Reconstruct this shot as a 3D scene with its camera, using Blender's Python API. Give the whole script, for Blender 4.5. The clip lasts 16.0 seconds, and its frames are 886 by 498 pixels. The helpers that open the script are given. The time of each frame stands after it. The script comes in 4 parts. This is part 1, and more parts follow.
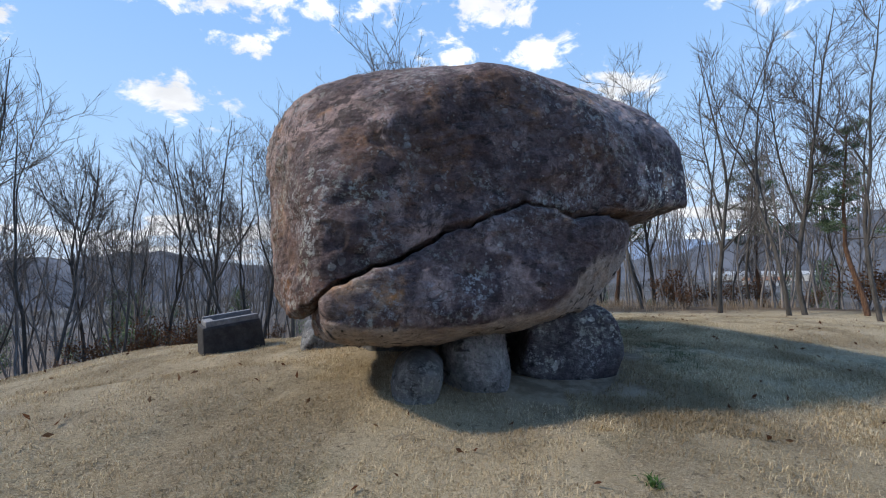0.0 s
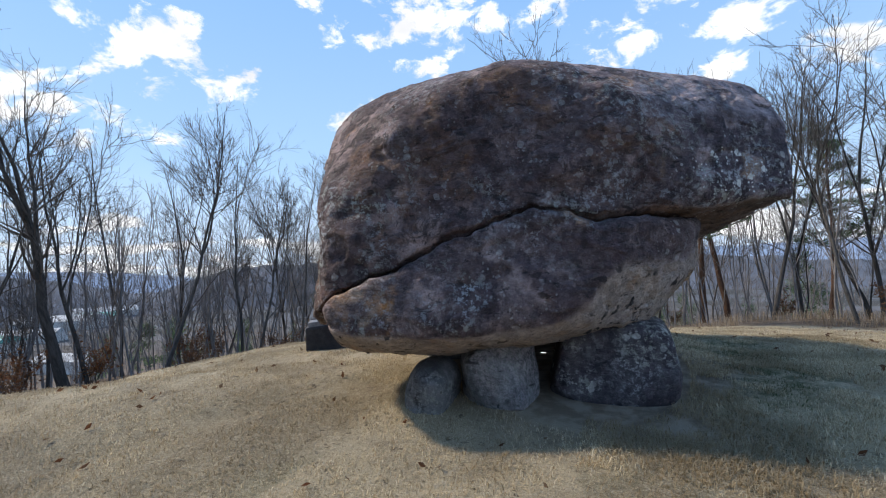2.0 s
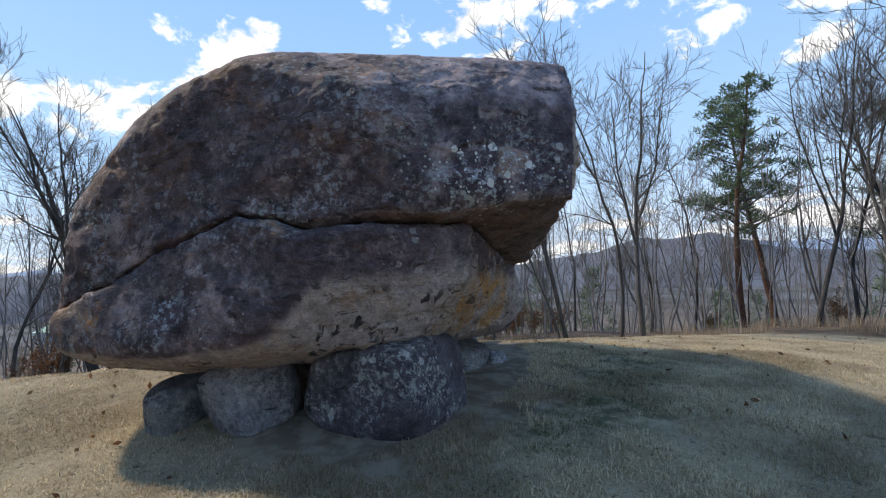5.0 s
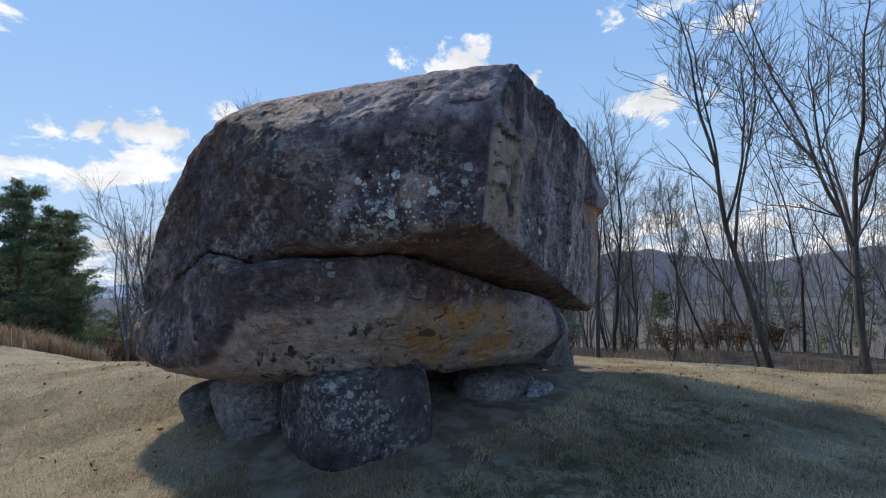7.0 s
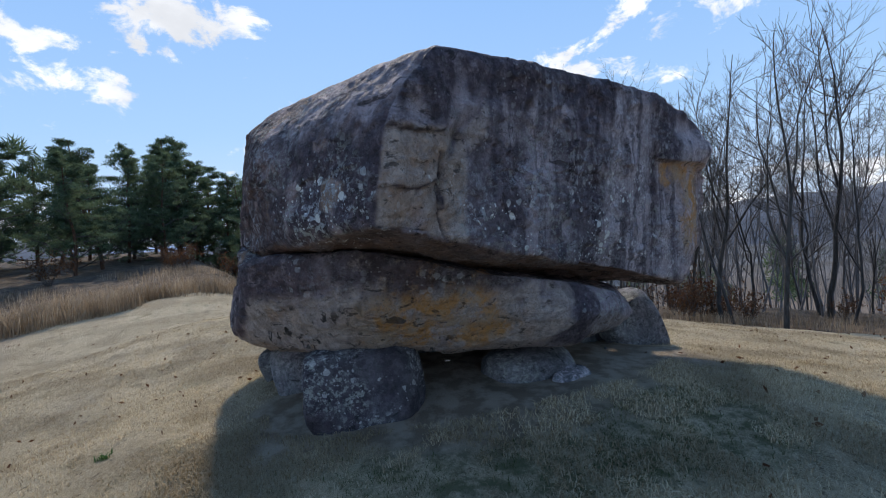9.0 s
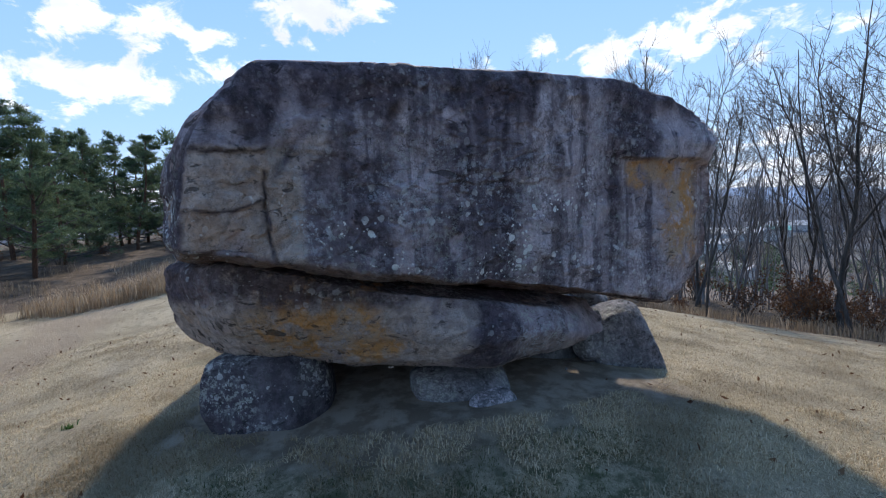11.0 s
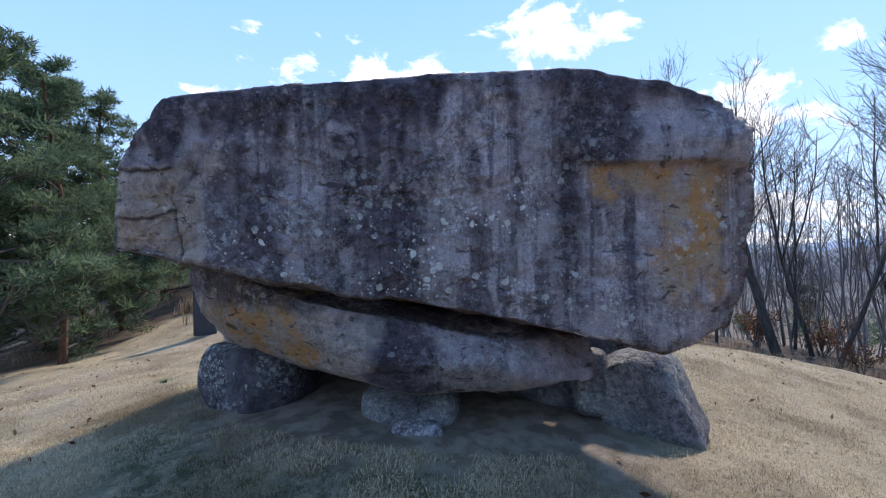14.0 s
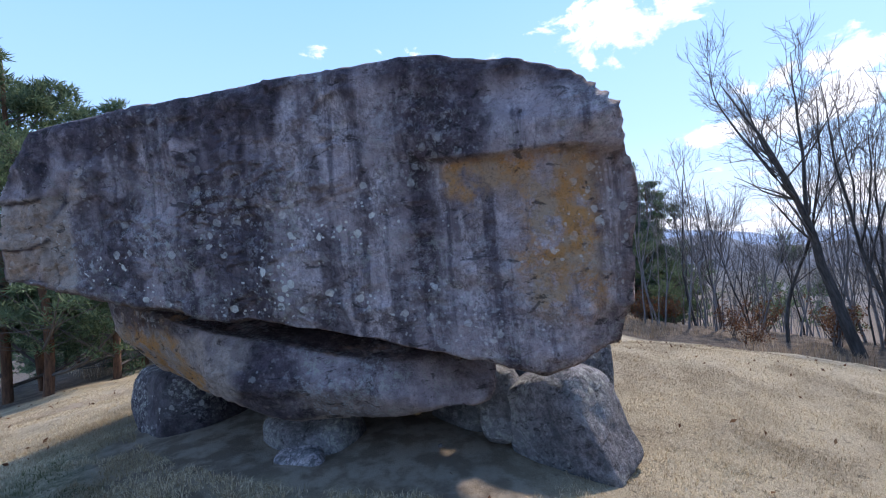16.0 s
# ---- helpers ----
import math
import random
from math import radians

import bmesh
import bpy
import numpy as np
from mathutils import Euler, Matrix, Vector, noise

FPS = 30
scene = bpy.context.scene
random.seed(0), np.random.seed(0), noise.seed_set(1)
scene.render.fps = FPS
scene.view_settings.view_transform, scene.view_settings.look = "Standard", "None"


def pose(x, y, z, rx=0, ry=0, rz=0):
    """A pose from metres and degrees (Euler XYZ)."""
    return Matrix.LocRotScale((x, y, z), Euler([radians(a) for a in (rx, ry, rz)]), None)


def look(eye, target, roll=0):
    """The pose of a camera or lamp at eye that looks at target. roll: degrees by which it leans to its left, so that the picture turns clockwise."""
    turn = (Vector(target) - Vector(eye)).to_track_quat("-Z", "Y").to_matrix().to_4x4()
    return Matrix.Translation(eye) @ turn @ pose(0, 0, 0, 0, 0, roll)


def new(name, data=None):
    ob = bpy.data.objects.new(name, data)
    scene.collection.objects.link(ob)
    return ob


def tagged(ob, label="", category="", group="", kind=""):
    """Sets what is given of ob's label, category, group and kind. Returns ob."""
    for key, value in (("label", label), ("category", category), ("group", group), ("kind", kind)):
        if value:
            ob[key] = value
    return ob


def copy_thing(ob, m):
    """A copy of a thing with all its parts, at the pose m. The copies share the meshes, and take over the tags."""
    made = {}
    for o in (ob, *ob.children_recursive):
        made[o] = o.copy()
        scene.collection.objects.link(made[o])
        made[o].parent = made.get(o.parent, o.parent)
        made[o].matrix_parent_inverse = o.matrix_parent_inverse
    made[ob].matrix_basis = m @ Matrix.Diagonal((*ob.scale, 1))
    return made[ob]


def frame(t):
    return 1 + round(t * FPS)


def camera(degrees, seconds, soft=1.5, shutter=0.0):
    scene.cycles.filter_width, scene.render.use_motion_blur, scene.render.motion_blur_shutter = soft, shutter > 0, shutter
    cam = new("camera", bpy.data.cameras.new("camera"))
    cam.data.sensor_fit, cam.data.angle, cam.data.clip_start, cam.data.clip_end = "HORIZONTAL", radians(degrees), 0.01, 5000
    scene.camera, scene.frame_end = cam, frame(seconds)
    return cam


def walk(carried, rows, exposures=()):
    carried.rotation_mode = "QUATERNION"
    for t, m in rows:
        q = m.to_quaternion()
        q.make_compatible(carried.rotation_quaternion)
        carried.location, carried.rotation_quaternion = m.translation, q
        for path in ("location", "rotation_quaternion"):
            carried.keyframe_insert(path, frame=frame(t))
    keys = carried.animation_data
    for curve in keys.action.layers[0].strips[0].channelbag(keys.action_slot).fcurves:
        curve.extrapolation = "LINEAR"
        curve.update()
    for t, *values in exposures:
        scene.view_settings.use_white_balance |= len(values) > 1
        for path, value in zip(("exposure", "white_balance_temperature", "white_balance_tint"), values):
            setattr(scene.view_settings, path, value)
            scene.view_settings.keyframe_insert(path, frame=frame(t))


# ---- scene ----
cam = camera(87.9, 16.0, soft=1.1)
METRES, EYE, TILT, LEAN, TURN = 13.0, 1.5, 1.2, 2.0, 0.0
ROWS = [
    (0.0, 0.0, 0.0, 0.0, 0.0, 0.0, -0.0),
    (0.5, 0.0284, -0.0007, 0.0016, 4.78, 0.1, -0.23),
    (1.0, 0.0507, 0.0052, -0.0003, 10.72, 0.15, -0.22),
    (1.5, 0.0674, 0.0129, 0.0022, 17.8, 0.49, 0.83),
    (2.0, 0.0943, 0.0212, 0.0023, 21.62, 0.67, 1.2),
    (2.5, 0.1134, 0.0315, 0.0014, 22.31, 0.53, 1.54),
    (3.0, 0.1342, 0.0485, 0.0042, 21.88, 0.55, 1.45),
    (3.5, 0.167, 0.0591, 0.0039, 22.11, 0.71, 1.0),
    (4.0, 0.1945, 0.0767, 0.0014, 23.44, 0.64, 0.77),
    (6.5, 0.3217, 0.2049, 0.0187, 48.4, 0.38, 2.36),
    (7.0, 0.3414, 0.2317, 0.0204, 55.9, 0.74, 2.24),
    (7.5, 0.3558, 0.2598, 0.027, 61.33, 0.61, 2.92),
    (8.0, 0.3789, 0.2891, 0.0304, 68.56, -1.17, 4.06),
    (8.5, 0.3903, 0.3179, 0.0324, 74.51, -2.66, 4.75),
    (11.0, 0.3797, 0.4863, 0.0442, 94.11, -5.61, 4.9),
    (11.5, 0.3716, 0.5172, 0.0406, 95.65, -4.02, 3.88),
    (12.0, 0.3652, 0.5519, 0.0364, 98.69, -2.94, 3.59),
    (12.5, 0.3552, 0.5808, 0.0346, 105.34, -1.81, 3.24),
    (13.0, 0.3395, 0.6046, 0.0319, 111.69, -1.17, 2.94),
    (13.5, 0.3276, 0.6326, 0.0293, 118.54, -0.63, 2.91),
    (14.0, 0.31, 0.6532, 0.0255, 122.38, -0.66, 3.26),
    (14.5, 0.2897, 0.6696, 0.0254, 125.78, -0.66, 4.7),
    (15.0, 0.2717, 0.6952, 0.0239, 129.98, -0.7, 6.08),
    (15.5, 0.2504, 0.7123, 0.0208, 130.43, -0.79, 6.4),
    (16.0, 0.2244, 0.7289, 0.0199, 130.96, 0.64, 6.4),
]
walk(cam, [(t, pose(0, 0, EYE, TILT, LEAN, TURN) @ pose(METRES * x, METRES * y, METRES * z, 90 + pitch, roll, yaw)) for t, x, y, z, yaw, pitch, roll in ROWS],
     [(0.0, 0.32, 6600, 10), (3.0, 0.50, 6900, 10), (4.2, 0.55, 7000, 10), (7.0, 0.12, 6700, 10), (8.5, 0.18, 6600, 10), (11.0, 0.42, 6300, 11), (13.0, 0.48, 6300, 12), (14.0, 0.70, 6300, 14), (16.0, 0.78, 6300, 16)])

# ---- world, sun ----
SUN_AZ, SUN_EL = -92.0, 44.0
to_sun = Vector((math.sin(radians(SUN_AZ)) * math.cos(radians(SUN_EL)), math.cos(radians(SUN_AZ)) * math.cos(radians(SUN_EL)), math.sin(radians(SUN_EL))))


class Nodes:
    """A short way to wire a node tree."""

    def __init__(self, tree):
        self.t = tree

    def add(self, kind, ins=None, **props):
        n = self.t.nodes.new(kind)
        for k, v in props.items():
            setattr(n, k, v)
        for k, v in (ins or {}).items():
            if isinstance(v, bpy.types.NodeSocket):
                self.t.links.new(v, n.inputs[k])
            else:
                n.inputs[k].default_value = v
        return n

    def math(self, op, a, b=0.0, c=0.0, clamp=False):
        return self.add("ShaderNodeMath", {0: a, 1: b, 2: c}, operation=op, use_clamp=clamp).outputs[0]

    def noise(self, vec, scale, detail=4.0, rough=0.55, lac=2.0, dist=0.0):
        return self.add("ShaderNodeTexNoise", {"Vector": vec, "Scale": scale, "Detail": detail, "Roughness": rough, "Lacunarity": lac, "Distortion": dist}).outputs["Fac"]

    def scale(self, vec, xyz):
        return self.add("ShaderNodeMapping", {"Vector": vec, "Scale": xyz}).outputs[0]

    def ramp(self, fac, lo, hi, a=0.0, b=1.0):
        return self.add("ShaderNodeMapRange", {0: fac, 1: lo, 2: hi, 3: a, 4: b}, interpolation_type="SMOOTHSTEP").outputs[0]

    def mix(self, fac, a, b):
        n = self.add("ShaderNodeMix", data_type="RGBA")
        for k, v in ((0, fac), (6, a), (7, b)):
            if isinstance(v, bpy.types.NodeSocket):
                self.t.links.new(v, n.inputs[k])
            elif k == 0:
                n.inputs[k].default_value = v
            else:
                n.inputs[k].default_value = (*v, 1.0)
        return n.outputs[2]

    def attr(self, name):
        return self.add("ShaderNodeAttribute", attribute_name=name).outputs["Fac"]


def material(name):
    m = bpy.data.materials.new(name)
    m.use_nodes = True
    n = Nodes(m.node_tree)
    return m, n, m.node_tree.nodes["Principled BSDF"]


def finish(n, bsdf, colour, rough=0.9, bump=None, dist=0.01, strength=0.6):
    for key, v in (("Base Color", colour), ("Roughness", rough)):
        if isinstance(v, bpy.types.NodeSocket):
            n.t.links.new(v, bsdf.inputs[key])
        else:
            bsdf.inputs[key].default_value = (*v, 1.0) if isinstance(v, tuple) else v
    bsdf.inputs["Specular IOR Level"].default_value = 0.25
    if bump is not None:
        b = n.add("ShaderNodeBump", {"Height": bump, "Distance": dist, "Strength": strength})
        n.t.links.new(b.outputs[0], bsdf.inputs["Normal"])


world = bpy.data.worlds.new("sky")
scene.world = world
world.use_nodes = True
wn = Nodes(world.node_tree)
back = world.node_tree.nodes["Background"]
sky = wn.add("ShaderNodeTexSky", sky_type="NISHITA", sun_disc=False, sun_elevation=radians(SUN_EL), sun_rotation=radians(SUN_AZ), altitude=100.0, air_density=1.0, dust_density=0.25, ozone_density=1.5)
way = wn.add("ShaderNodeTexCoord").outputs["Generated"]
sep = wn.add("ShaderNodeSeparateXYZ", {0: way})
# heaped clouds: bearing, height above the horizon, half width and half height, in degrees
CLOUDS = [(-21, 29.3, 9.5, 3.4), (-22, 24, 1.6, 1.7), (-30.2, 18, 4.0, 2.0), (6.5, 27.6, 5.5, 2.8), (1.7, 23.6, 2.8, 1.9), (13.6, 23.8, 3.8, 1.9), (10.5, 19.5, 2.8, 1.3), (22.7, 18.6, 3.5, 2.2), (-6.3, 29.8, 3.2, 1.3),
          (-53.9, 24.0, 5.0, 3.4), (-46.8, 21.3, 3.8, 1.7), (-64, 16.8, 7.5, 2.8), (-90.6, 15.6, 5.5, 1.7), (-96, 11.4, 7.0, 1.3), (-81.2, 18.8, 2.6, 1.6), (-108.5, 24.8, 6.0, 3.4), (-116.6, 16.8, 3.6, 2.2), (-128, 21.3, 9.5, 2.5),
          (-131, 15.4, 8.5, 2.4), (-144.5, 24.5, 1.4, 1.1), (-148.6, 17.3, 3.4, 1.5), (-74.6, 16.6, 3.6, 1.7), (-88.6, 12.4, 6.0, 1.8), (40, 24, 7, 3), (62, 17, 9, 3), (95, 26, 8, 4), (140, 20, 9, 3)]
puff = 9.0
for az, el, wide, tall in CLOUDS:
    az, el = radians(az), radians(el)
    to = Vector((math.sin(az) * math.cos(el), math.cos(az) * math.cos(el), math.sin(el)))
    east = Vector((math.cos(az), -math.sin(az), 0.0))
    turn = Matrix((east, to, east.cross(to))).transposed().to_euler()
    local = wn.add("ShaderNodeMapping", {"Vector": way, "Location": to, "Rotation": turn, "Scale": (radians(wide), 1.0, radians(tall))}, vector_type="TEXTURE").outputs[0]
    puff = wn.math("MINIMUM", puff, wn.add("ShaderNodeVectorMath", {0: local}, operation="LENGTH").outputs["Value"])
lift = wn.math("ADD", wn.math("MAXIMUM", sep.outputs[2], 0.0), 0.16)
flat = wn.add("ShaderNodeCombineXYZ", {0: wn.math("DIVIDE", sep.outputs[0], lift), 1: wn.math("DIVIDE", sep.outputs[1], lift), 2: 3.7}).outputs[0]
frayed = wn.noise(wn.scale(way, (1.0, 1.0, 1.6)), 13.0, 9.0, 0.62, dist=0.3)
heap = wn.math("SUBTRACT", wn.math("MULTIPLY", frayed, 6.0), puff)
low = wn.math("ADD", wn.noise(flat, 1.7, 10.0, 0.54, dist=0.15), wn.ramp(sep.outputs[2], 0.04, 0.26, 0.07, -0.25))
cloud = wn.math("MAXIMUM", wn.ramp(heap, 1.95, 2.75), wn.ramp(low, 0.545, 0.625))
shade = wn.ramp(wn.noise(flat, 3.1, 7.0, 0.55), 0.30, 0.62, 0.72, 1.0)
white = wn.add("ShaderNodeVectorMath", {0: (8.7, 8.9, 9.3), "Scale": shade}, operation="SCALE").outputs[0]
blue = wn.mix(wn.ramp(sep.outputs[2], 0.0, 0.75), (3.5, 5.4, 8.1), (1.7, 3.7, 7.6))
hazy = wn.mix(0.85, sky.outputs[0], blue)
hazy = wn.mix(wn.ramp(sep.outputs[2], -0.02, 0.24, 0.75, 0.0), hazy, (5.2, 6.2, 7.8))
world.node_tree.links.new(wn.mix(wn.math("MULTIPLY", cloud, 0.94), hazy, white), back.inputs[0])
back.inputs[1].default_value = 0.112

sun = new("sun", bpy.data.lights.new("sun", "SUN"))
sun.data.energy, sun.data.angle, sun.data.color = 3.15, radians(3.5), (1.0, 0.90, 0.75)
sun.matrix_world = look(to_sun * 50, (0, 0, 0))


# ---- numbers: noise in space ----
def lattice(ix, iy, iz, seed):
    h = (ix * 374761393 + iy * 668265263 + iz * 2147483647 + seed * 1274126177) & 0xFFFFFFFF
    h = ((h ^ (h >> 13)) * 1274126177) & 0xFFFFFFFF
    return ((h ^ (h >> 16)) & 0xFFFF) / 32767.5 - 1.0


def grain(p, seed=0):
    """Smooth value noise, -1 to 1, at the rows of p."""
    b = np.floor(p)
    u = p - b
    u = u * u * u * (u * (u * 6 - 15) + 10)
    b = b.astype(np.int64)
    out = 0.0
    for i in (0, 1):
        for j in (0, 1):
            for k in (0, 1):
                w = (u[:, 0] if i else 1 - u[:, 0]) * (u[:, 1] if j else 1 - u[:, 1]) * (u[:, 2] if k else 1 - u[:, 2])
                out = out + w * lattice(b[:, 0] + i, b[:, 1] + j, b[:, 2] + k, seed)
    return out


def fbm(p, octaves=4, seed=0, gain=0.5):
    out, a = 0.0, 1.0
    for o in range(octaves):
        out = out + a * grain(p * (2.03 ** o) + 17.3 * o, seed + o)
        a *= gain
    return out


def ramp01(x, lo, hi):
    u = np.clip((x - lo) / (hi - lo), 0, 1)
    return u * u * (3 - 2 * u)


def mesh_of(name, verts, faces, mats=(), smooth=True):
    """A mesh from arrays of corners and of faces that all have the same number of corners."""
    me = bpy.data.meshes.new(name)
    verts, faces = np.asarray(verts, np.float32), np.asarray(faces, np.int32)
    k = faces.shape[1]
    me.vertices.add(len(verts))
    me.vertices.foreach_set("co", verts.ravel())
    me.loops.add(faces.size)
    me.loops.foreach_set("vertex_index", faces.ravel())
    me.polygons.add(len(faces))
    me.polygons.foreach_set("loop_start", np.arange(0, faces.size, k, dtype=np.int32))
    me.polygons.foreach_set("use_smooth", np.full(len(faces), smooth))
    me.update(calc_edges=True)
    for m in mats:
        me.materials.append(m)
    return me


def attribute(me, name, values):
    a = me.attributes.new(name, "FLOAT", "POINT")
    a.data.foreach_set("value", np.asarray(values, np.float32))


def under(parent, ob, label=""):
    ob.parent = parent
    return tagged(ob, label)


# ---- the ground's shape ----
HILL_X, HILL_Y, HILL_Z = -0.657, 4.732, 0.557
FALL = np.array([0.171, 0.112, 0.089, 0.09, 0.124, 0.2, 0.138, 0.101, 0.133, 0.181, 0.40, 0.226])
BEND = np.array([2.21, 3.16, 2.89, 1.8, 1.0, 2.5, 0.68, 0.6, 10.0, 2.26, 12.5, 3.77])


def ground_z(x, y):
    x, y = np.asarray(x, float), np.asarray(y, float)
    dx, dy = x - HILL_X, y - HILL_Y
    r = np.hypot(dx, dy)
    a = (np.degrees(np.arctan2(dx, dy)) % 360) / 30.0
    i = np.floor(a).astype(int) % 12
    u = ramp01(a - np.floor(a), 0, 1)
    j = (i + 1) % 12
    s, w = FALL[i] * (1 - u) + FALL[j] * u, BEND[i] * (1 - u) + BEND[j] * u
    near = HILL_Z - s * (np.sqrt(r * r + w * w) - w)
    side = a * 30.0
    # the saddle towards the pines rises again, the other sides fall to the valley
    rise = ramp01(side, 178, 205) * (1 - ramp01(side, 246, 262))
    r2 = np.maximum(r - 8.0, 0)
    fall = -0.17 * np.minimum(np.maximum(r - 13.0, 0), 230.0) * (1 - rise)
    fall = fall * ramp01(r, 13, 30)
    up = rise * 3.0 * (1 - np.exp(-r2 / 16))
    cap = HILL_Z - s * (np.sqrt(14.0 ** 2 + w * w) - w)
    z = np.where(r > 14, cap, near) + fall + up
    p = np.stack([x, y, np.zeros_like(x)], -1).reshape(-1, 3)
    # hollows trodden before the boulder and beside it
    for cx, cy, deep, wide in ((0.3, 3.05, 0.10, 0.55), (-0.3, 1.2, 0.16, 0.9), (-1.5, 1.9, 0.07, 0.6), (0.95, 5.9, 0.06, 0.35)):
        z = z - deep * np.exp(-((x - cx) ** 2 + (y - cy) ** 2) / wide ** 2)
    return z + (0.030 * fbm(p * 0.8, 3, 5) * ramp01(r, 0, 4).ravel() + 0.008 * fbm(p * 4.0, 2, 9)).reshape(x.shape)


# ---- materials ----
def rock_material(name, dark, mid, pale, mottle):
    m, n, bsdf = material(name)
    co = n.add("ShaderNodeTexCoord").outputs["Object"]
    a = n.noise(co, 2.1, 10.0, 0.66, dist=0.35)
    c = n.mix(n.ramp(a, 0.43, 0.57), dark, mid)
    b = n.noise(co, 11.0, 7.0, 0.70)
    c = n.mix(n.ramp(b, 0.48, 0.64, 0.0, mottle), c, pale)
    # black crust clouds on the browned skin
    blot = n.ramp(n.noise(co, 5.2, 9.0, 0.72, dist=0.5), 0.52, 0.44, 0.0, 0.80)
    c = n.mix(n.math("MULTIPLY", blot, n.attr("brown")), c, (0.030, 0.027, 0.029))
    # washed grey bands
    wash = n.ramp(n.noise(n.scale(co, (3.2, 3.2, 1.1)), 1.9, 9.0, 0.70, dist=0.4), 0.36, 0.58)
    grit = n.noise(n.scale(co, (1.0, 1.0, 0.8)), 34.0, 9.0, 0.80, dist=0.4)
    broken = n.ramp(grit, 0.475, 0.515, 0.15, 1.0)
    c = n.mix(n.math("MULTIPLY", n.math("MULTIPLY", wash, broken), n.attr("bleach")), c, n.mix(n.ramp(b, 0.35, 0.65), (0.54, 0.465, 0.49), (0.86, 0.775, 0.80)))
    # rain runs: narrow, upright
    runs = n.noise(n.scale(co, (6.0, 6.0, 0.20)), 1.0, 6.0, 0.62)
    c = n.mix(n.math("MULTIPLY", n.ramp(runs, 0.48, 0.60), n.attr("run")), c, (0.074, 0.060, 0.083))
    # bare, rusty and sandy stone where the skin has come off
    sand = n.mix(n.ramp(n.noise(co, 14.0, 6.0, 0.65), 0.38, 0.62), (0.64, 0.535, 0.465), (0.42, 0.34, 0.295))
    c = n.mix(n.math("MULTIPLY", n.attr("sand"), n.math("MULTIPLY", n.ramp(n.noise(co, 3.0, 6.0, 0.6), 0.25, 0.48), n.ramp(grit, 0.36, 0.48, 0.45, 1.0))), c, sand)
    rust = n.mix(n.ramp(n.noise(co, 4.5, 6.0, 0.65), 0.38, 0.62), (0.54, 0.40, 0.28), (0.66, 0.34, 0.12))
    c = n.mix(n.math("MULTIPLY", n.attr("rust"), n.ramp(n.noise(co, 5.0, 8.0, 0.68), 0.36, 0.56), clamp=True), c, rust)
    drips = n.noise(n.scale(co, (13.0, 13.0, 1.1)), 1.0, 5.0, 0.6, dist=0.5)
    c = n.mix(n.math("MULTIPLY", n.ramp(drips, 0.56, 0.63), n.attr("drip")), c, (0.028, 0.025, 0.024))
    # darkening for black crust, and for the shade painted into the cracks
    stain_shade_fac = n.math("MULTIPLY", n.attr("stain_shade"), n.ramp(n.noise(co, 7.0, 8.0, 0.7), 0.25, 0.50))
    c = n.mix(stain_shade_fac, c, n.mix(n.ramp(b, 0.38, 0.62), (0.046, 0.036, 0.045), (0.140, 0.110, 0.134)))
    c = n.mix(n.attr("brown"), c, n.add("ShaderNodeMix", {0: 1.0, 6: c, 7: (0.98, 0.83, 0.72, 1.0)}, data_type="RGBA", blend_type="MULTIPLY").outputs[2])
    # edges of plates that scale off; crevice shade is painted in as dark lines
    warp = n.add("ShaderNodeVectorMath", {0: n.scale(co, (1.0, 1.0, 1.7)), 1: n.add("ShaderNodeVectorMath", {0: n.add("ShaderNodeTexNoise", {"Vector": co, "Scale": 6.5, "Detail": 6.0, "Roughness": 0.65}).outputs["Color"], "Scale": 0.22}, operation="SCALE").outputs[0]}).outputs[0]
    steps = 0.0
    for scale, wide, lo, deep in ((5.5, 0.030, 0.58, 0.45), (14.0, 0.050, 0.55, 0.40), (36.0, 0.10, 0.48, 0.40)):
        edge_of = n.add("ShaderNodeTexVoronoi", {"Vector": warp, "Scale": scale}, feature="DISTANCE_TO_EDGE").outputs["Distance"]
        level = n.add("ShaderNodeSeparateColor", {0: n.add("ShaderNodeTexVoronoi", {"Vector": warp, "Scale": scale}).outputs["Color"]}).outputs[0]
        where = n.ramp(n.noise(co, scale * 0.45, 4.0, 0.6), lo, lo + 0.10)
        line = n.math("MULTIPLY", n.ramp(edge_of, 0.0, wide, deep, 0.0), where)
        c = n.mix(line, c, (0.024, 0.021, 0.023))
        lit = n.math("MULTIPLY", n.ramp(level, 0.0, 1.0, -0.5, 0.5), where)
        c = n.mix(n.math("MULTIPLY", n.math("MAXIMUM", lit, 0.0), 0.16), c, pale)
        steps = n.math("ADD", steps, n.math("MULTIPLY", n.math("SUBTRACT", n.math("MULTIPLY", lit, 0.5), line), 2.2 / scale))
    # lichen: crusts and round spots
    zone = n.ramp(n.noise(co, 1.6, 4.0, 0.55), 0.42, 0.60)
    patch = n.math("MULTIPLY", n.ramp(n.noise(co, 21.0, 9.0, 0.80), 0.51, 0.56), zone)
    c = n.mix(n.math("MULTIPLY", patch, n.attr("crust"), clamp=True), c, n.mix(n.ramp(n.noise(co, 2.7, 2.0, 0.5), 0.45, 0.6), (0.56, 0.57, 0.59), (0.52, 0.53, 0.47)))
    bent = n.add("ShaderNodeVectorMath", {0: co, 1: n.add("ShaderNodeVectorMath", {0: n.add("ShaderNodeTexNoise", {"Vector": co, "Scale": 22.0}).outputs["Color"], "Scale": 0.035}, operation="SCALE").outputs[0]}).outputs[0]
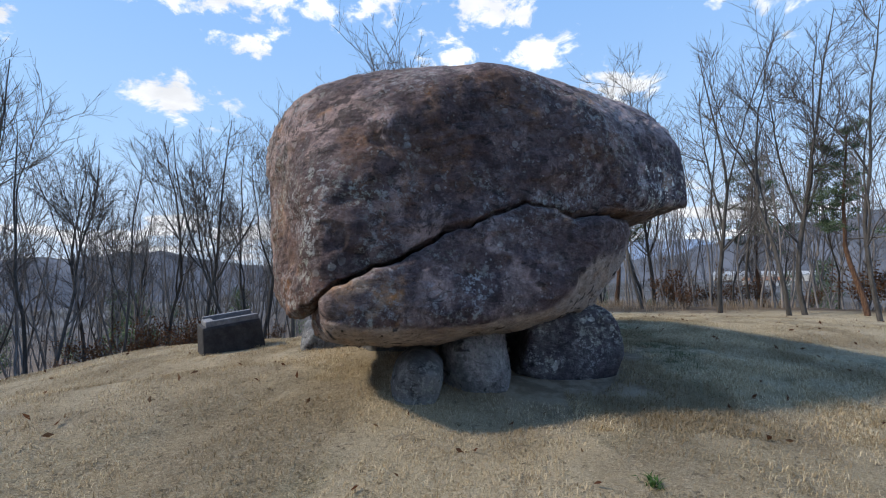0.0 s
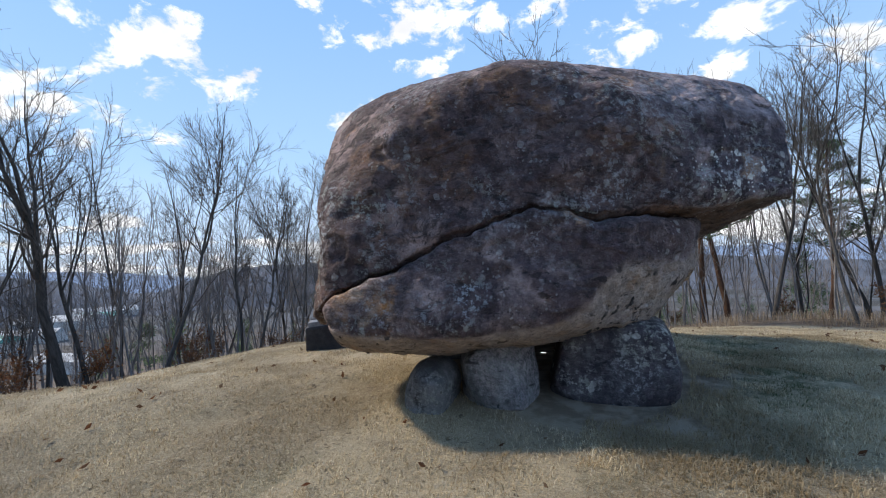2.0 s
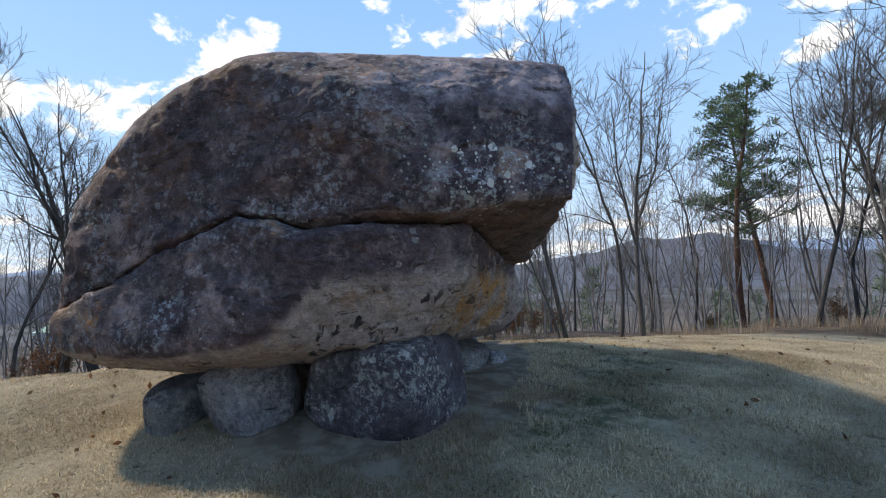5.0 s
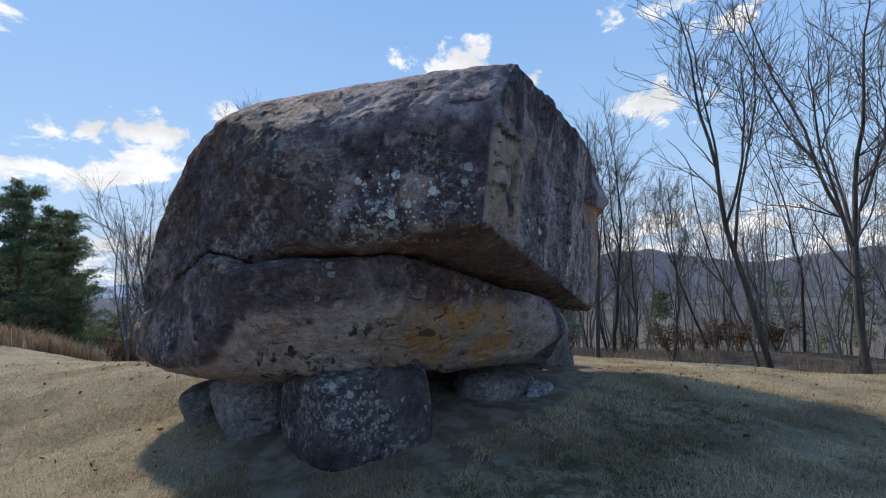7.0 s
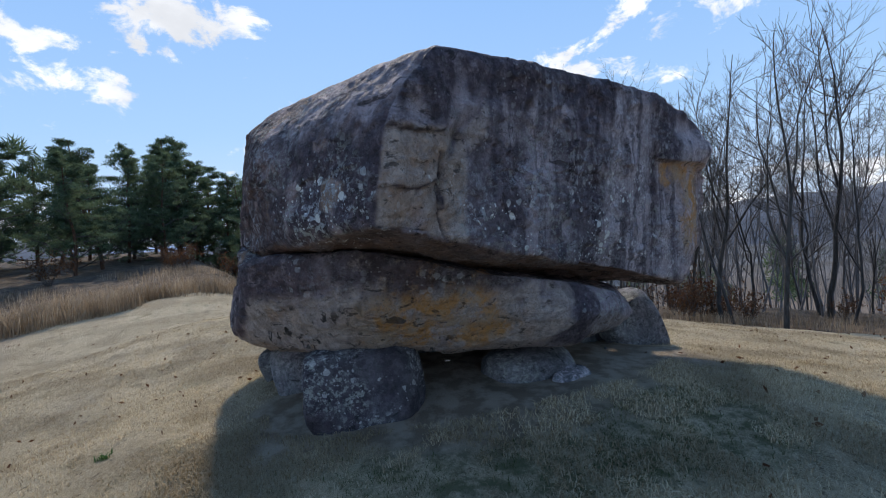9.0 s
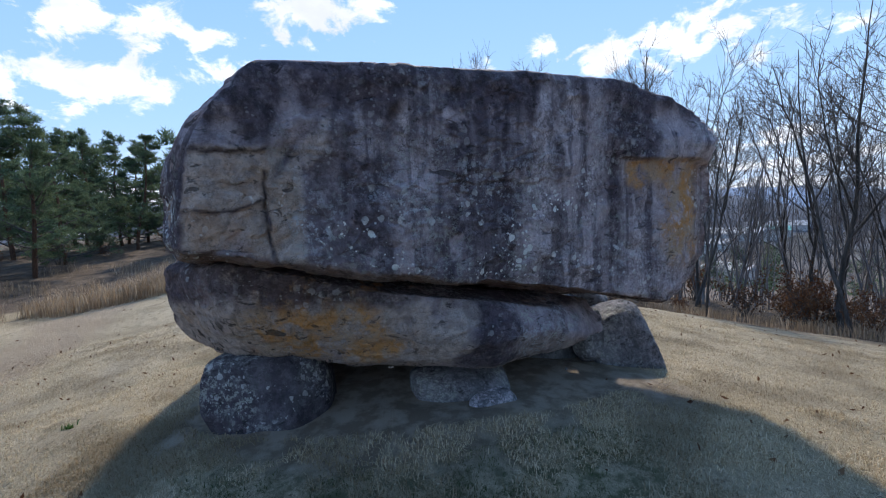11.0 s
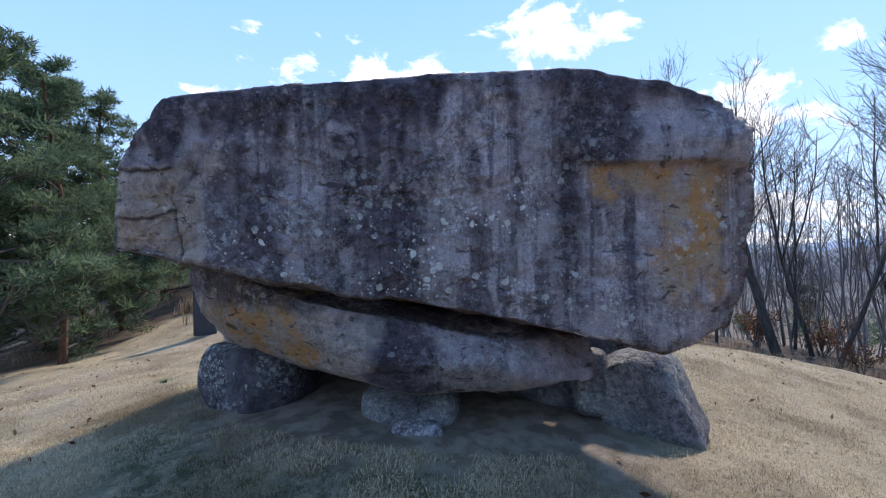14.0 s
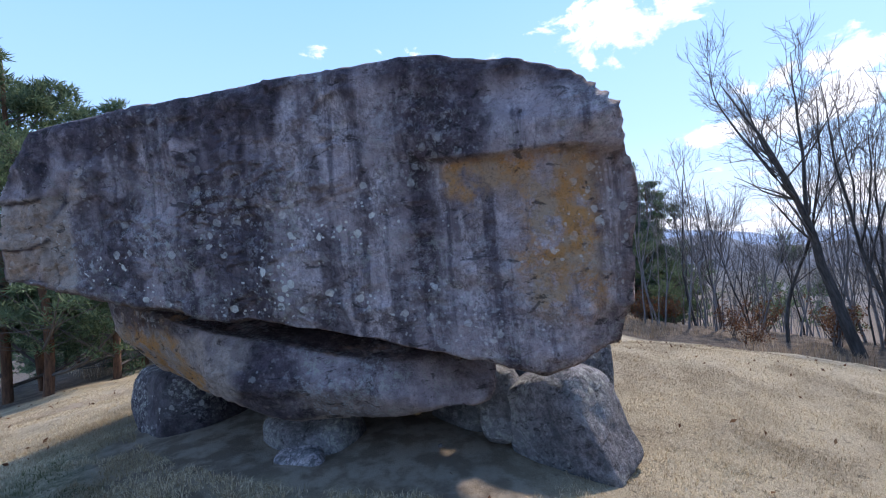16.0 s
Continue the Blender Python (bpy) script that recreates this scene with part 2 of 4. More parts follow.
    for scale, size, lo in ((11.0, 0.30, 0.50), (27.0, 0.25, 0.48)):
        cells = n.add("ShaderNodeTexVoronoi", {"Vector": bent, "Scale": scale, "Randomness": 1.0})
        keep = n.ramp(n.add("ShaderNodeSeparateColor", {0: cells.outputs["Color"]}).outputs[0], 0.45, 0.55)
        spot = n.math("MULTIPLY", n.math("MULTIPLY", n.ramp(cells.outputs["Distance"], size - 0.025, size + 0.02, 1.0, 0.0), keep), n.ramp(n.math("ADD", n.noise(co, 2.3, 4.0, 0.55), n.math("MULTIPLY", n.math("MAXIMUM", n.math("SUBTRACT", n.attr("spots"), 1.0), 0.0), 0.3)), lo, lo + 0.08))
        c = n.mix(n.math("MULTIPLY", spot, n.attr("spots"), clamp=True), c, (0.92, 0.92, 0.88))
    speck = n.noise(co, 38.0, 6.0, 0.75)
    c = n.mix(n.ramp(speck, 0.60, 0.68, 0.0, 0.35), c, (0.40, 0.395, 0.39))
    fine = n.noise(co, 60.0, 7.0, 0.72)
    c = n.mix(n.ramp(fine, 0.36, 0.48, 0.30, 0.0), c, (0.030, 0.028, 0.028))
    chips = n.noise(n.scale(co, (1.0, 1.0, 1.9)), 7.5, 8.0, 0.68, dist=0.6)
    # hollow shade put into the colour where the chips noise is low
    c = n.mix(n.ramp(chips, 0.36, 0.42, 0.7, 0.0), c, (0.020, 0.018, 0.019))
    h = n.math("ADD", n.math("ADD", chips, n.math("MULTIPLY", n.noise(co, 24.0, 8.0, 0.68), 0.55)), n.math("MULTIPLY", fine, 0.22))
    h = n.math("ADD", h, n.math("MULTIPLY", steps, 1.6))
    h = n.math("ADD", h, n.math("MULTIPLY", grit, 0.35))
    finish(n, bsdf, c, n.ramp(b, 0.3, 0.7, 0.70, 0.95), h, 0.060, 1.0)
    return m


def plain_material(name, a, b, scale=6.0, stretch=(1, 1, 1), rough=0.9, bump=0.01, spec=0.25):
    m, n, bsdf = material(name)
    co = n.scale(n.add("ShaderNodeTexCoord").outputs["Object"], stretch)
    f = n.noise(co, scale, 7.0, 0.62)
    c = n.mix(n.ramp(f, 0.32, 0.68), a, b)
    c = n.mix(n.ramp(n.noise(co, scale * 5.1, 4.0, 0.6), 0.4, 0.75, 0.0, 0.35), c, tuple(v * 0.4 for v in a))
    finish(n, bsdf, c, rough, n.noise(co, scale * 4.0, 6.0, 0.65), bump, 0.7)
    bsdf.inputs["Specular IOR Level"].default_value = spec
    return m


def tuft_material(name, colours, rough=0.85, spec=0.15):
    """Blades, needles and leaves: each loose piece has a tone of its own."""
    m, n, bsdf = material(name)
    r = n.add("ShaderNodeNewGeometry").outputs["Random Per Island"]
    c = n.mix(n.ramp(r, 0.0, 0.5), colours[0], colours[1])
    c = n.mix(n.ramp(r, 0.45, 1.0), c, colours[2])
    big = n.noise(n.add("ShaderNodeTexCoord").outputs["Object"], 0.9, 4.0, 0.55)
    c = n.mix(n.ramp(big, 0.42, 0.62, 0.0, 0.6), c, tuple(v * 0.6 for v in colours[0]))
    finish(n, bsdf, c, rough)
    bsdf.inputs["Specular IOR Level"].default_value = spec
    thin = n.add("ShaderNodeBsdfTranslucent", {"Color": c})
    both = n.add("ShaderNodeMixShader", {0: 0.45, 1: bsdf.outputs[0], 2: thin.outputs[0]})
    n.t.links.new(both.outputs[0], m.node_tree.nodes["Material Output"].inputs[0])
    return m


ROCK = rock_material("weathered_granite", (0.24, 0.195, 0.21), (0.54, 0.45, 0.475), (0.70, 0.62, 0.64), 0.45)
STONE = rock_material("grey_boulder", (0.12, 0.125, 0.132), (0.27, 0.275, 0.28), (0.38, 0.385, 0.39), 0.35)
BARK = plain_material("bark", (0.045, 0.041, 0.038), (0.110, 0.101, 0.094), 5.0, (3, 3, 0.5), bump=0.02)
TWIG = plain_material("twig", (0.075, 0.068, 0.064), (0.140, 0.128, 0.120), 3.0)
# greyer, paler copy of the twigs: distance haze put into the colour
HAZED_TWIG = plain_material("hazed_twig", (0.16, 0.148, 0.145), (0.27, 0.25, 0.245), 3.0)
PINE_BARK = plain_material("pine_bark", (0.070, 0.040, 0.028), (0.17, 0.095, 0.060), 6.0, (3, 3, 0.6), bump=0.02)
NEEDLE = tuft_material("needles", [(0.075, 0.115, 0.066), (0.130, 0.185, 0.105), (0.21, 0.26, 0.15)])
DRY_LEAF = tuft_material("dry_leaves", [(0.12, 0.050, 0.026), (0.17, 0.085, 0.045), (0.23, 0.15, 0.09)])
DRY_GRASS = tuft_material("dry_grass", [(0.32, 0.24, 0.14), (0.62, 0.50, 0.33), (0.80, 0.69, 0.49)])
MOSSY = tuft_material("green_grass", [(0.075, 0.100, 0.038), (0.150, 0.165, 0.072), (0.46, 0.39, 0.26)])
REED = tuft_material("dry_brush", [(0.26, 0.19, 0.125), (0.40, 0.31, 0.215), (0.52, 0.42, 0.31)])
BLACK_STONE = plain_material("dark_cut_stone", (0.030, 0.029, 0.031), (0.060, 0.057, 0.058), 9.0, rough=0.75, bump=0.006)
CUT_FACE = plain_material("pale_cut_stone", (0.16, 0.16, 0.17), (0.27, 0.27, 0.28), 14.0, rough=0.8, bump=0.005)
PANEL = plain_material("dark_blue_painted_steel", (0.020, 0.024, 0.036), (0.028, 0.033, 0.048), 3.0, rough=0.45, bump=0.0005, spec=0.5)


def ground_material():
    m, n, bsdf = material("dry_turf")
    co = n.add("ShaderNodeTexCoord").outputs["Object"]
    c = n.mix(n.ramp(n.noise(co, 0.55, 6.0, 0.6), 0.36, 0.64), (0.44, 0.355, 0.225), (0.62, 0.51, 0.345))
    c = n.mix(n.ramp(n.noise(co, 2.2, 7.0, 0.68), 0.50, 0.70, 0.0, 0.75), c, (0.22, 0.165, 0.105))
    c = n.mix(n.ramp(n.noise(co, 1.1, 5.0, 0.6), 0.56, 0.70, 0.0, 0.45), c, (0.15, 0.15, 0.07))
    c = n.mix(n.ramp(n.noise(co, 0.9, 4.0, 0.55), 0.42, 0.62, 0.0, 0.5), c, (0.22, 0.16, 0.095))
    straw = n.noise(n.scale(co, (1.0, 2.2, 1.0)), 42.0, 7.0, 0.74, dist=1.6)
    clump = n.noise(co, 15.0, 6.0, 0.70)
    c = n.mix(n.ramp(straw, 0.46, 0.64, 0.0, 0.8), c, (0.72, 0.61, 0.43))
    c = n.mix(n.ramp(straw, 0.47, 0.33, 0.0, 0.75), c, (0.095, 0.068, 0.042))
    c = n.mix(n.ramp(clump, 0.44, 0.32, 0.0, 0.75), c, (0.085, 0.062, 0.038))
    c = n.mix(n.math("MULTIPLY", n.attr("moss"), n.ramp(n.noise(co, 7.0, 5.0, 0.65), 0.36, 0.62)), c, (0.105, 0.118, 0.055))
    c = n.mix(n.attr("soil"), c, n.mix(n.ramp(n.noise(co, 5.0, 6.0, 0.6), 0.4, 0.6), (0.24, 0.19, 0.14), (0.42, 0.345, 0.265)))
    c = n.mix(n.attr("path"), c, (0.40, 0.31, 0.22))
    c = n.mix(n.attr("litter"), c, n.mix(n.ramp(n.noise(co, 2.2, 8.0, 0.7), 0.35, 0.65), (0.085, 0.065, 0.050), (0.20, 0.150, 0.110)))
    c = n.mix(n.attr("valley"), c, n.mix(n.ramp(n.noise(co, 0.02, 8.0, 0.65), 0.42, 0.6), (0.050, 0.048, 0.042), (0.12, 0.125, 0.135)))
    finish(n, bsdf, c, 0.95, n.math("ADD", straw, n.math("MULTIPLY", clump, 1.4)), 0.05, 0.9)
    return m


TURF = ground_material()

# ---- ground: one sheet to the horizon ----
rings = np.concatenate([np.linspace(0.03, 13.0, 230), np.geomspace(13.1, 4200.0, 130)])
turns = np.linspace(0, 2 * np.pi, 540, endpoint=False)
gx = HILL_X + 1.0 + np.outer(rings, np.sin(turns))
gy = HILL_Y + 0.6 + np.outer(rings, np.cos(turns))
gz = ground_z(gx, gy)
idx = np.arange(gx.size).reshape(gx.shape)
quads = np.stack([idx[:-1], np.roll(idx, -1, 1)[:-1], np.roll(idx, -1, 1)[1:], idx[1:]], -1).reshape(-1, 4)
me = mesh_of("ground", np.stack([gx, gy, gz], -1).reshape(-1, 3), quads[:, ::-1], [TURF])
fx, fy = gx.ravel(), gy.ravel()
flatp = np.stack([fx, fy, 0 * fx], -1)
wob = fbm(flatp * 0.9, 4, 31)
far_r = np.hypot(fx - HILL_X, fy - HILL_Y)
far_a = np.degrees(np.arctan2(fx - HILL_X, fy - HILL_Y)) % 360


def blob(x, y, cx, cy, rx, ry, turn=0.0):
    c, s = math.cos(radians(turn)), math.sin(radians(turn))
    u, v = (x - cx) * c + (y - cy) * s, -(x - cx) * s + (y - cy) * c
    return np.hypot(u / rx, v / ry)


moss_far = blob(fx, fy, 2.15, 5.9, 0.9, 2.1) + 0.25 * wob
attribute(me, "moss", 0.9 * (1 - ramp01(moss_far, 0.45, 1.15)))
attribute(me, "soil", 1 - ramp01(blob(fx, fy, 0.6, 5.7, 1.5, 2.6, 12) + 0.15 * wob, 0.7, 1.05))
TRACK = [(5.5, 3.2), (2.1, 0.2), (-0.9, -1.8), (-2.7, -2.5), (-6.0, -4.0), (-13.0, -6.5), (-24.0, -9.0)]
lane = np.full(len(fx), 99.0)
for (x0, y0), (x1, y1) in zip(TRACK, TRACK[1:]):
    u = np.clip(((fx - x0) * (x1 - x0) + (fy - y0) * (y1 - y0)) / ((x1 - x0) ** 2 + (y1 - y0) ** 2), 0, 1)
    lane = np.minimum(lane, np.hypot(fx - x0 - u * (x1 - x0), fy - y0 - u * (y1 - y0)))
attribute(me, "path", 0.75 * (1 - ramp01(lane + 0.4 * wob, 0.4, 1.3)) * ramp01(2.0 - fy, 0.0, 2.5))
edge = np.interp(far_a, [0, 60, 110, 170, 200, 250, 270, 300, 330, 360], [13, 15, 14, 11.5, 13, 14, 12, 10.0, 10.5, 13])
attribute(me, "litter", ramp01(far_r + 0.8 * wob, edge - 0.6, edge + 1.4))
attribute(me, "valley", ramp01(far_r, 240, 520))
ground = tagged(new("ground", me), "gentle mound of dry straw-coloured winter turf running down to the woods", "ground", kind="structure")


# ---- rocks ----
def cube_sphere(n):
    t = np.tan(np.linspace(-np.pi / 4, np.pi / 4, n + 1))
    u, v = np.meshgrid(t, t, indexing="ij")
    o = np.ones_like(u)
    sides = [(o, u, v), (-o, v, u), (v, o, u), (u, -o, v), (u, v, o), (v, u, -o)]
    pts = np.concatenate([np.stack(s, -1).reshape(-1, 3) for s in sides])
    ids = np.arange((n + 1) ** 2).reshape(n + 1, n + 1)
    q = np.stack([ids[:-1, :-1], ids[1:, :-1], ids[1:, 1:], ids[:-1, 1:]], -1).reshape(-1, 4)
    faces = np.concatenate([q + k * (n + 1) ** 2 for k in range(6)])
    pts /= np.linalg.norm(pts, axis=1, keepdims=True)
    key = np.round(pts * 1e5).astype(np.int64)
    _, first, back_to = np.unique(key, axis=0, return_index=True, return_inverse=True)
    return pts[first], back_to.ravel()[faces]


def seam(x, y):
    """Height of the parting between the two blocks: a tilted plane that steepens under the front."""
    flat = 1.63 + 0.188 * (x + 0.05) - 0.125 * (y - 3.25)
    ragged = 0.016 * np.sin(9.0 * x + 1.3) + 0.010 * np.sin(23.0 * x) + 0.006 * np.sin(51.0 * x + 0.7)
    return flat + (1 - ramp01(y, 3.5, 4.3)) * (ragged + 0.30 * np.clip(x + 0.05, -0.95, 0.5) * (1 - ramp01(x, 0.55, 1.2)))


def hewn(planes, k, dirs, centre=(0, 0, 0), side=0):
    """How far a body bounded by planes (normal and distance) reaches along each way, and its normals. Its edges are rounded. With a side, the body is also cut sharply along the seam: above it (1) or below it (-1)."""
    nrm = planes[:, :3] / np.linalg.norm(planes[:, :3], axis=1, keepdims=True)
    dn = dirs @ nrm.T
    first = 1 if side else 0

    def cut(r):
        q = np.asarray(centre) + dirs * r[:, None]
        gap = 0.003 if side > 0 else 0.003 + 0.13 * ramp01(0.867 * (q[:, 0] - 0.8) + 0.489 * (q[:, 1] - 5.4), 0.35, 0.85)
        # the parting is crisp along the tall face and worn round under the snout
        worn = ramp01(q[:, 0], 0.5, 1.1) * (1 - ramp01(q[:, 1], 4.3, 4.7))
        return side * (seam(q[:, 0], q[:, 1]) + side * gap - q[:, 2]), 70.0 - 55.0 * worn

    def inside(r):
        v = dn[:, first:] * r[:, None] - planes[first:, 3]
        top = v.max(1)
        f = top + np.log(np.exp(k * (v - top[:, None])).sum(1)) / k
        if side:
            g, crisp = cut(r)
            hi = np.maximum(f, g)
            f = hi + np.log(np.exp(crisp * (f - hi)) + np.exp(crisp * (g - hi))) / crisp
        return f

    lo, hi = np.zeros(len(dirs)), np.full(len(dirs), 8.0)
    for _ in range(26):
        mid = (lo + hi) / 2
        f = inside(mid)
        lo, hi = np.where(f < 0, mid, lo), np.where(f < 0, hi, mid)
    v = k * (dn * lo[:, None] - planes[:, 3])
    if side:
        v[:, 0] = 3.0 * k * cut(lo)[0]
    w = np.exp(v - v.max(1, keepdims=True))
    out = (w / w.sum(1, keepdims=True)) @ nrm
    return lo, out / np.linalg.norm(out, axis=1, keepdims=True)


MASKS = ("run", "bleach", "rust", "sand", "stain_shade", "crust", "spots", "drip", "brown")


def rock(name, planes, centre, k=14, n=60, rough=0.03, seed=0, mat=None, shape=None, stain=None, side=0):
    dirs, faces = cube_sphere(n)
    r, out = hewn(np.asarray(planes, float), k, dirs, centre, side)
    p = np.asarray(centre) + dirs * r[:, None]
    d = rough * (fbm(p * 1.6, 3, seed) + 0.5 * fbm(p * 5.0, 3, seed + 7) + 0.22 * fbm(p * 16.0, 2, seed + 11))
    if shape:
        d = d + shape(p, out)
    p = p + out * (d * (1 - 0.55 * ramp01(out[:, 2], 0.5, 0.85)))[:, None]
    me = mesh_of(name, p, faces, [mat])
    marks = dict.fromkeys(MASKS, 0.0)
    marks.update(crust=0.6, run=0.4)
    if stain:
        marks.update(stain(p, out))
    for key in MASKS:
        attribute(me, key, np.broadcast_to(marks[key], len(p)))
    return new(name, me)


UPPER = np.array([[0.174, -0.132, -0.976, 0.587],
    [0.863, 0.497, -0.094, 1.111],
    [0.72, 0.676, -0.16, 1.78],
    [0.239, -0.964, 0.116, 1.8],
    [0.611, -0.781, 0.124, 1.643],
    [-0.386, -0.749, 0.538, 2.317],
    [-0.964, 0.081, -0.253, 2.287],
    [-0.326, 0.131, -0.936, 1.411],
    [-0.715, 0.699, 0.029, 2.861],
    [0.685, 0.708, 0.169, 2.437],
    [0.058, 0., 0.998, 1.047],
    [0.123, -0.089, 0.988, 1.303],
    [-0.102, -0.596, 0.796, 1.845],
    [-0.759, 0.416, 0.501, 1.925],
    [-0.245, 0.108, 0.963, 1.244],
    [0.404, -0.6, 0.691, 1.562],
    [-0.12, -0.909, 0.4, 2.203],
    [-0.915, 0.401, -0.05, 1.837],
    [0.615, 0.458, 0.642, 2.064],
    [0.521, -0.601, 0.607, 1.615],
    [-0.834, -0.55, 0.045, 2.654],
    [-0.373, 0.296, -0.879, 2.019],
    [0.781, -0.163, -0.602, 1.935],
    [0.759, 0.422, -0.495, 1.752],
    [-0.792, -0.562, 0.238, 2.66]])
LOWER = np.array([[-0.174, 0.132, 0.976, 0.43],
    [0.347, 0.713, 0.61, 1.563],
    [0.992, 0.115, -0.06, 1.177],
    [0.267, -0.956, 0.125, 1.62],
    [0.797, -0.604, 0., 1.444],
    [-0.012, -0.843, 0.538, 1.81],
    [-0.209, -0.886, -0.415, 2.462],
    [-0.8, -0.515, -0.307, 2.061],
    [-0.475, 0.56, -0.678, 2.107],
    [0.715, 0.655, -0.244, 2.145],
    [0.154, -0.101, -0.983, 0.362],
    [0.182, -0.546, -0.818, 1.022],
    [-0.099, -0.443, -0.891, 1.122],
    [0.205, 0.182, -0.962, 1.162],
    [-0.1, 0.02, -0.995, 0.419],
    [0.763, -0.032, -0.645, 0.815],
    [0.692, -0.538, -0.481, 1.095],
    [-0.927, -0.045, 0.373, 1.465],
    [-0.7, 0.395, -0.595, 1.369],
    [0.688, 0.543, 0.482, 1.391],
    [0.472, 0.105, -0.876, 0.978],
    [0.697, 0.441, -0.566, 1.32],
    [0.775, 0.632, 0.004, 1.917]])
dolmen = tagged(new("boulder"), "huge weathered granite capstone, cracked through, propped on smaller stones", "boulder")
dolmen.location = (0.6, 5.3, 0.45)


def back_side(p, out):
    """How much a place belongs to the tall flat face, and how far along it."""
    face = ramp01(out[:, 0] * 0.87 + out[:, 1] * 0.49, 0.55, 0.80)
    return face, (p[:, 1] - 4.76) * 0.867 - (p[:, 0] - 2.49) * 0.489


def near(x, at, width):
    return np.exp(-((x - at) / width) ** 2)


def cracks(p, seed, scale, width, stretch):
    """Thin wandering lines where a stretched noise passes through nought."""
    q = p * scale * np.asarray(stretch)
    q = q + 0.35 * np.stack([fbm(p * 2.2 + 9.1 * i, 3, seed + 50 + i) for i in range(3)], -1)
    return np.exp(-(grain(q, seed) / width) ** 2)


def crack_line(p):
    return seam(p[:, 0], p[:, 1])


def upper_shape(p, out):
    face, s = back_side(p, out)
    z = p[:, 2]
    w = fbm(p * 2.4, 4, 61)
    d = 0.0
    # flakes have come off under a ledge at one end and on a block at the other
    ledge = 2.44 - 0.05 * (s - 3.7) + 0.03 * w
    d = d + face * ramp01(s + 0.08 * w, 3.15, 3.40) * (0.050 * ramp01(z - ledge, -0.012, 0.012) * (1 - ramp01(z - ledge, 0.10, 0.40)) - 0.020 * ramp01(ledge - z, -0.012, 0.012) * (1 - ramp01(ledge - z, 0.15, 0.6)))
    d = d + 0.10 * near(s, 4.24, 0.36) * near(z, 2.64, 0.17) * ramp01(out[:, 0] + 0.3 * out[:, 1], -0.3, 0.7)
    wr = w + 0.8 * fbm(p * 7.0, 3, 66)
    block = ramp01(0.37 + 0.04 * wr - s, -0.015, 0.015)
    d = d - face * block * (0.040 * ramp01(2.51 + 0.03 * wr - z, -0.012, 0.012) + 0.022 * ramp01(2.19 + 0.08 * (s - 0.2) + 0.035 * wr - z, -0.012, 0.012) - 0.02)
    d = d - face * 0.05 * near(s, 0.37 + 0.04 * wr, 0.016) * ramp01(2.42 - z, 0, 0.06)
    d = d - face * 0.055 * near(s, 0.52 + 0.6 * (z - 2.5), 0.10) * near(z, 2.50, 0.11)
    d = d + 0.055 * ramp01(0.98 * out[:, 1] - 0.2 * out[:, 0], 0.70, 0.92)
    # shallow upright flutes
    d = d + face * 0.020 * fbm(p * np.array([3.2, 3.2, 0.25]), 3, 71)
    # spalled plates and cracks
    plates = fbm(p * np.array([1.5, 1.5, 2.4]), 4, 81)
    d = d - 0.024 + 0.014 * (ramp01(plates, 0.05, 0.10) + ramp01(plates, -0.35, -0.31) + ramp01(plates, 0.42, 0.46))
    d = d - 0.013 * cracks(p, 91, 1.15, 0.030, (1, 1, 1.7)) * ramp01(fbm(p * 0.9, 2, 95), -0.1, 0.3)
    # the long crack across the front, rising to the overhang
    front = ramp01(-out[:, 1], 0.35, 0.7)
    d = d - 0.035 * front * near(z, crack_line(p) + 0.02 * w, 0.017) * ramp01(0.80 - p[:, 0], 0.0, 0.5)
    d = d - 0.022 * front * ramp01(crack_line(p) - z, -0.02, 0.0) * (1 - ramp01(crack_line(p) - z, 0.05, 0.25)) * ramp01(1.0 - p[:, 0], 0.0, 0.4)
    # a hollow above the crack and a shelf under the overhang
    d = d - 0.05 * near(p[:, 0], 1.25, 0.45) * near(z, 1.98, 0.13) * ramp01(-out[:, 1], 0.4, 0.8)
    return d


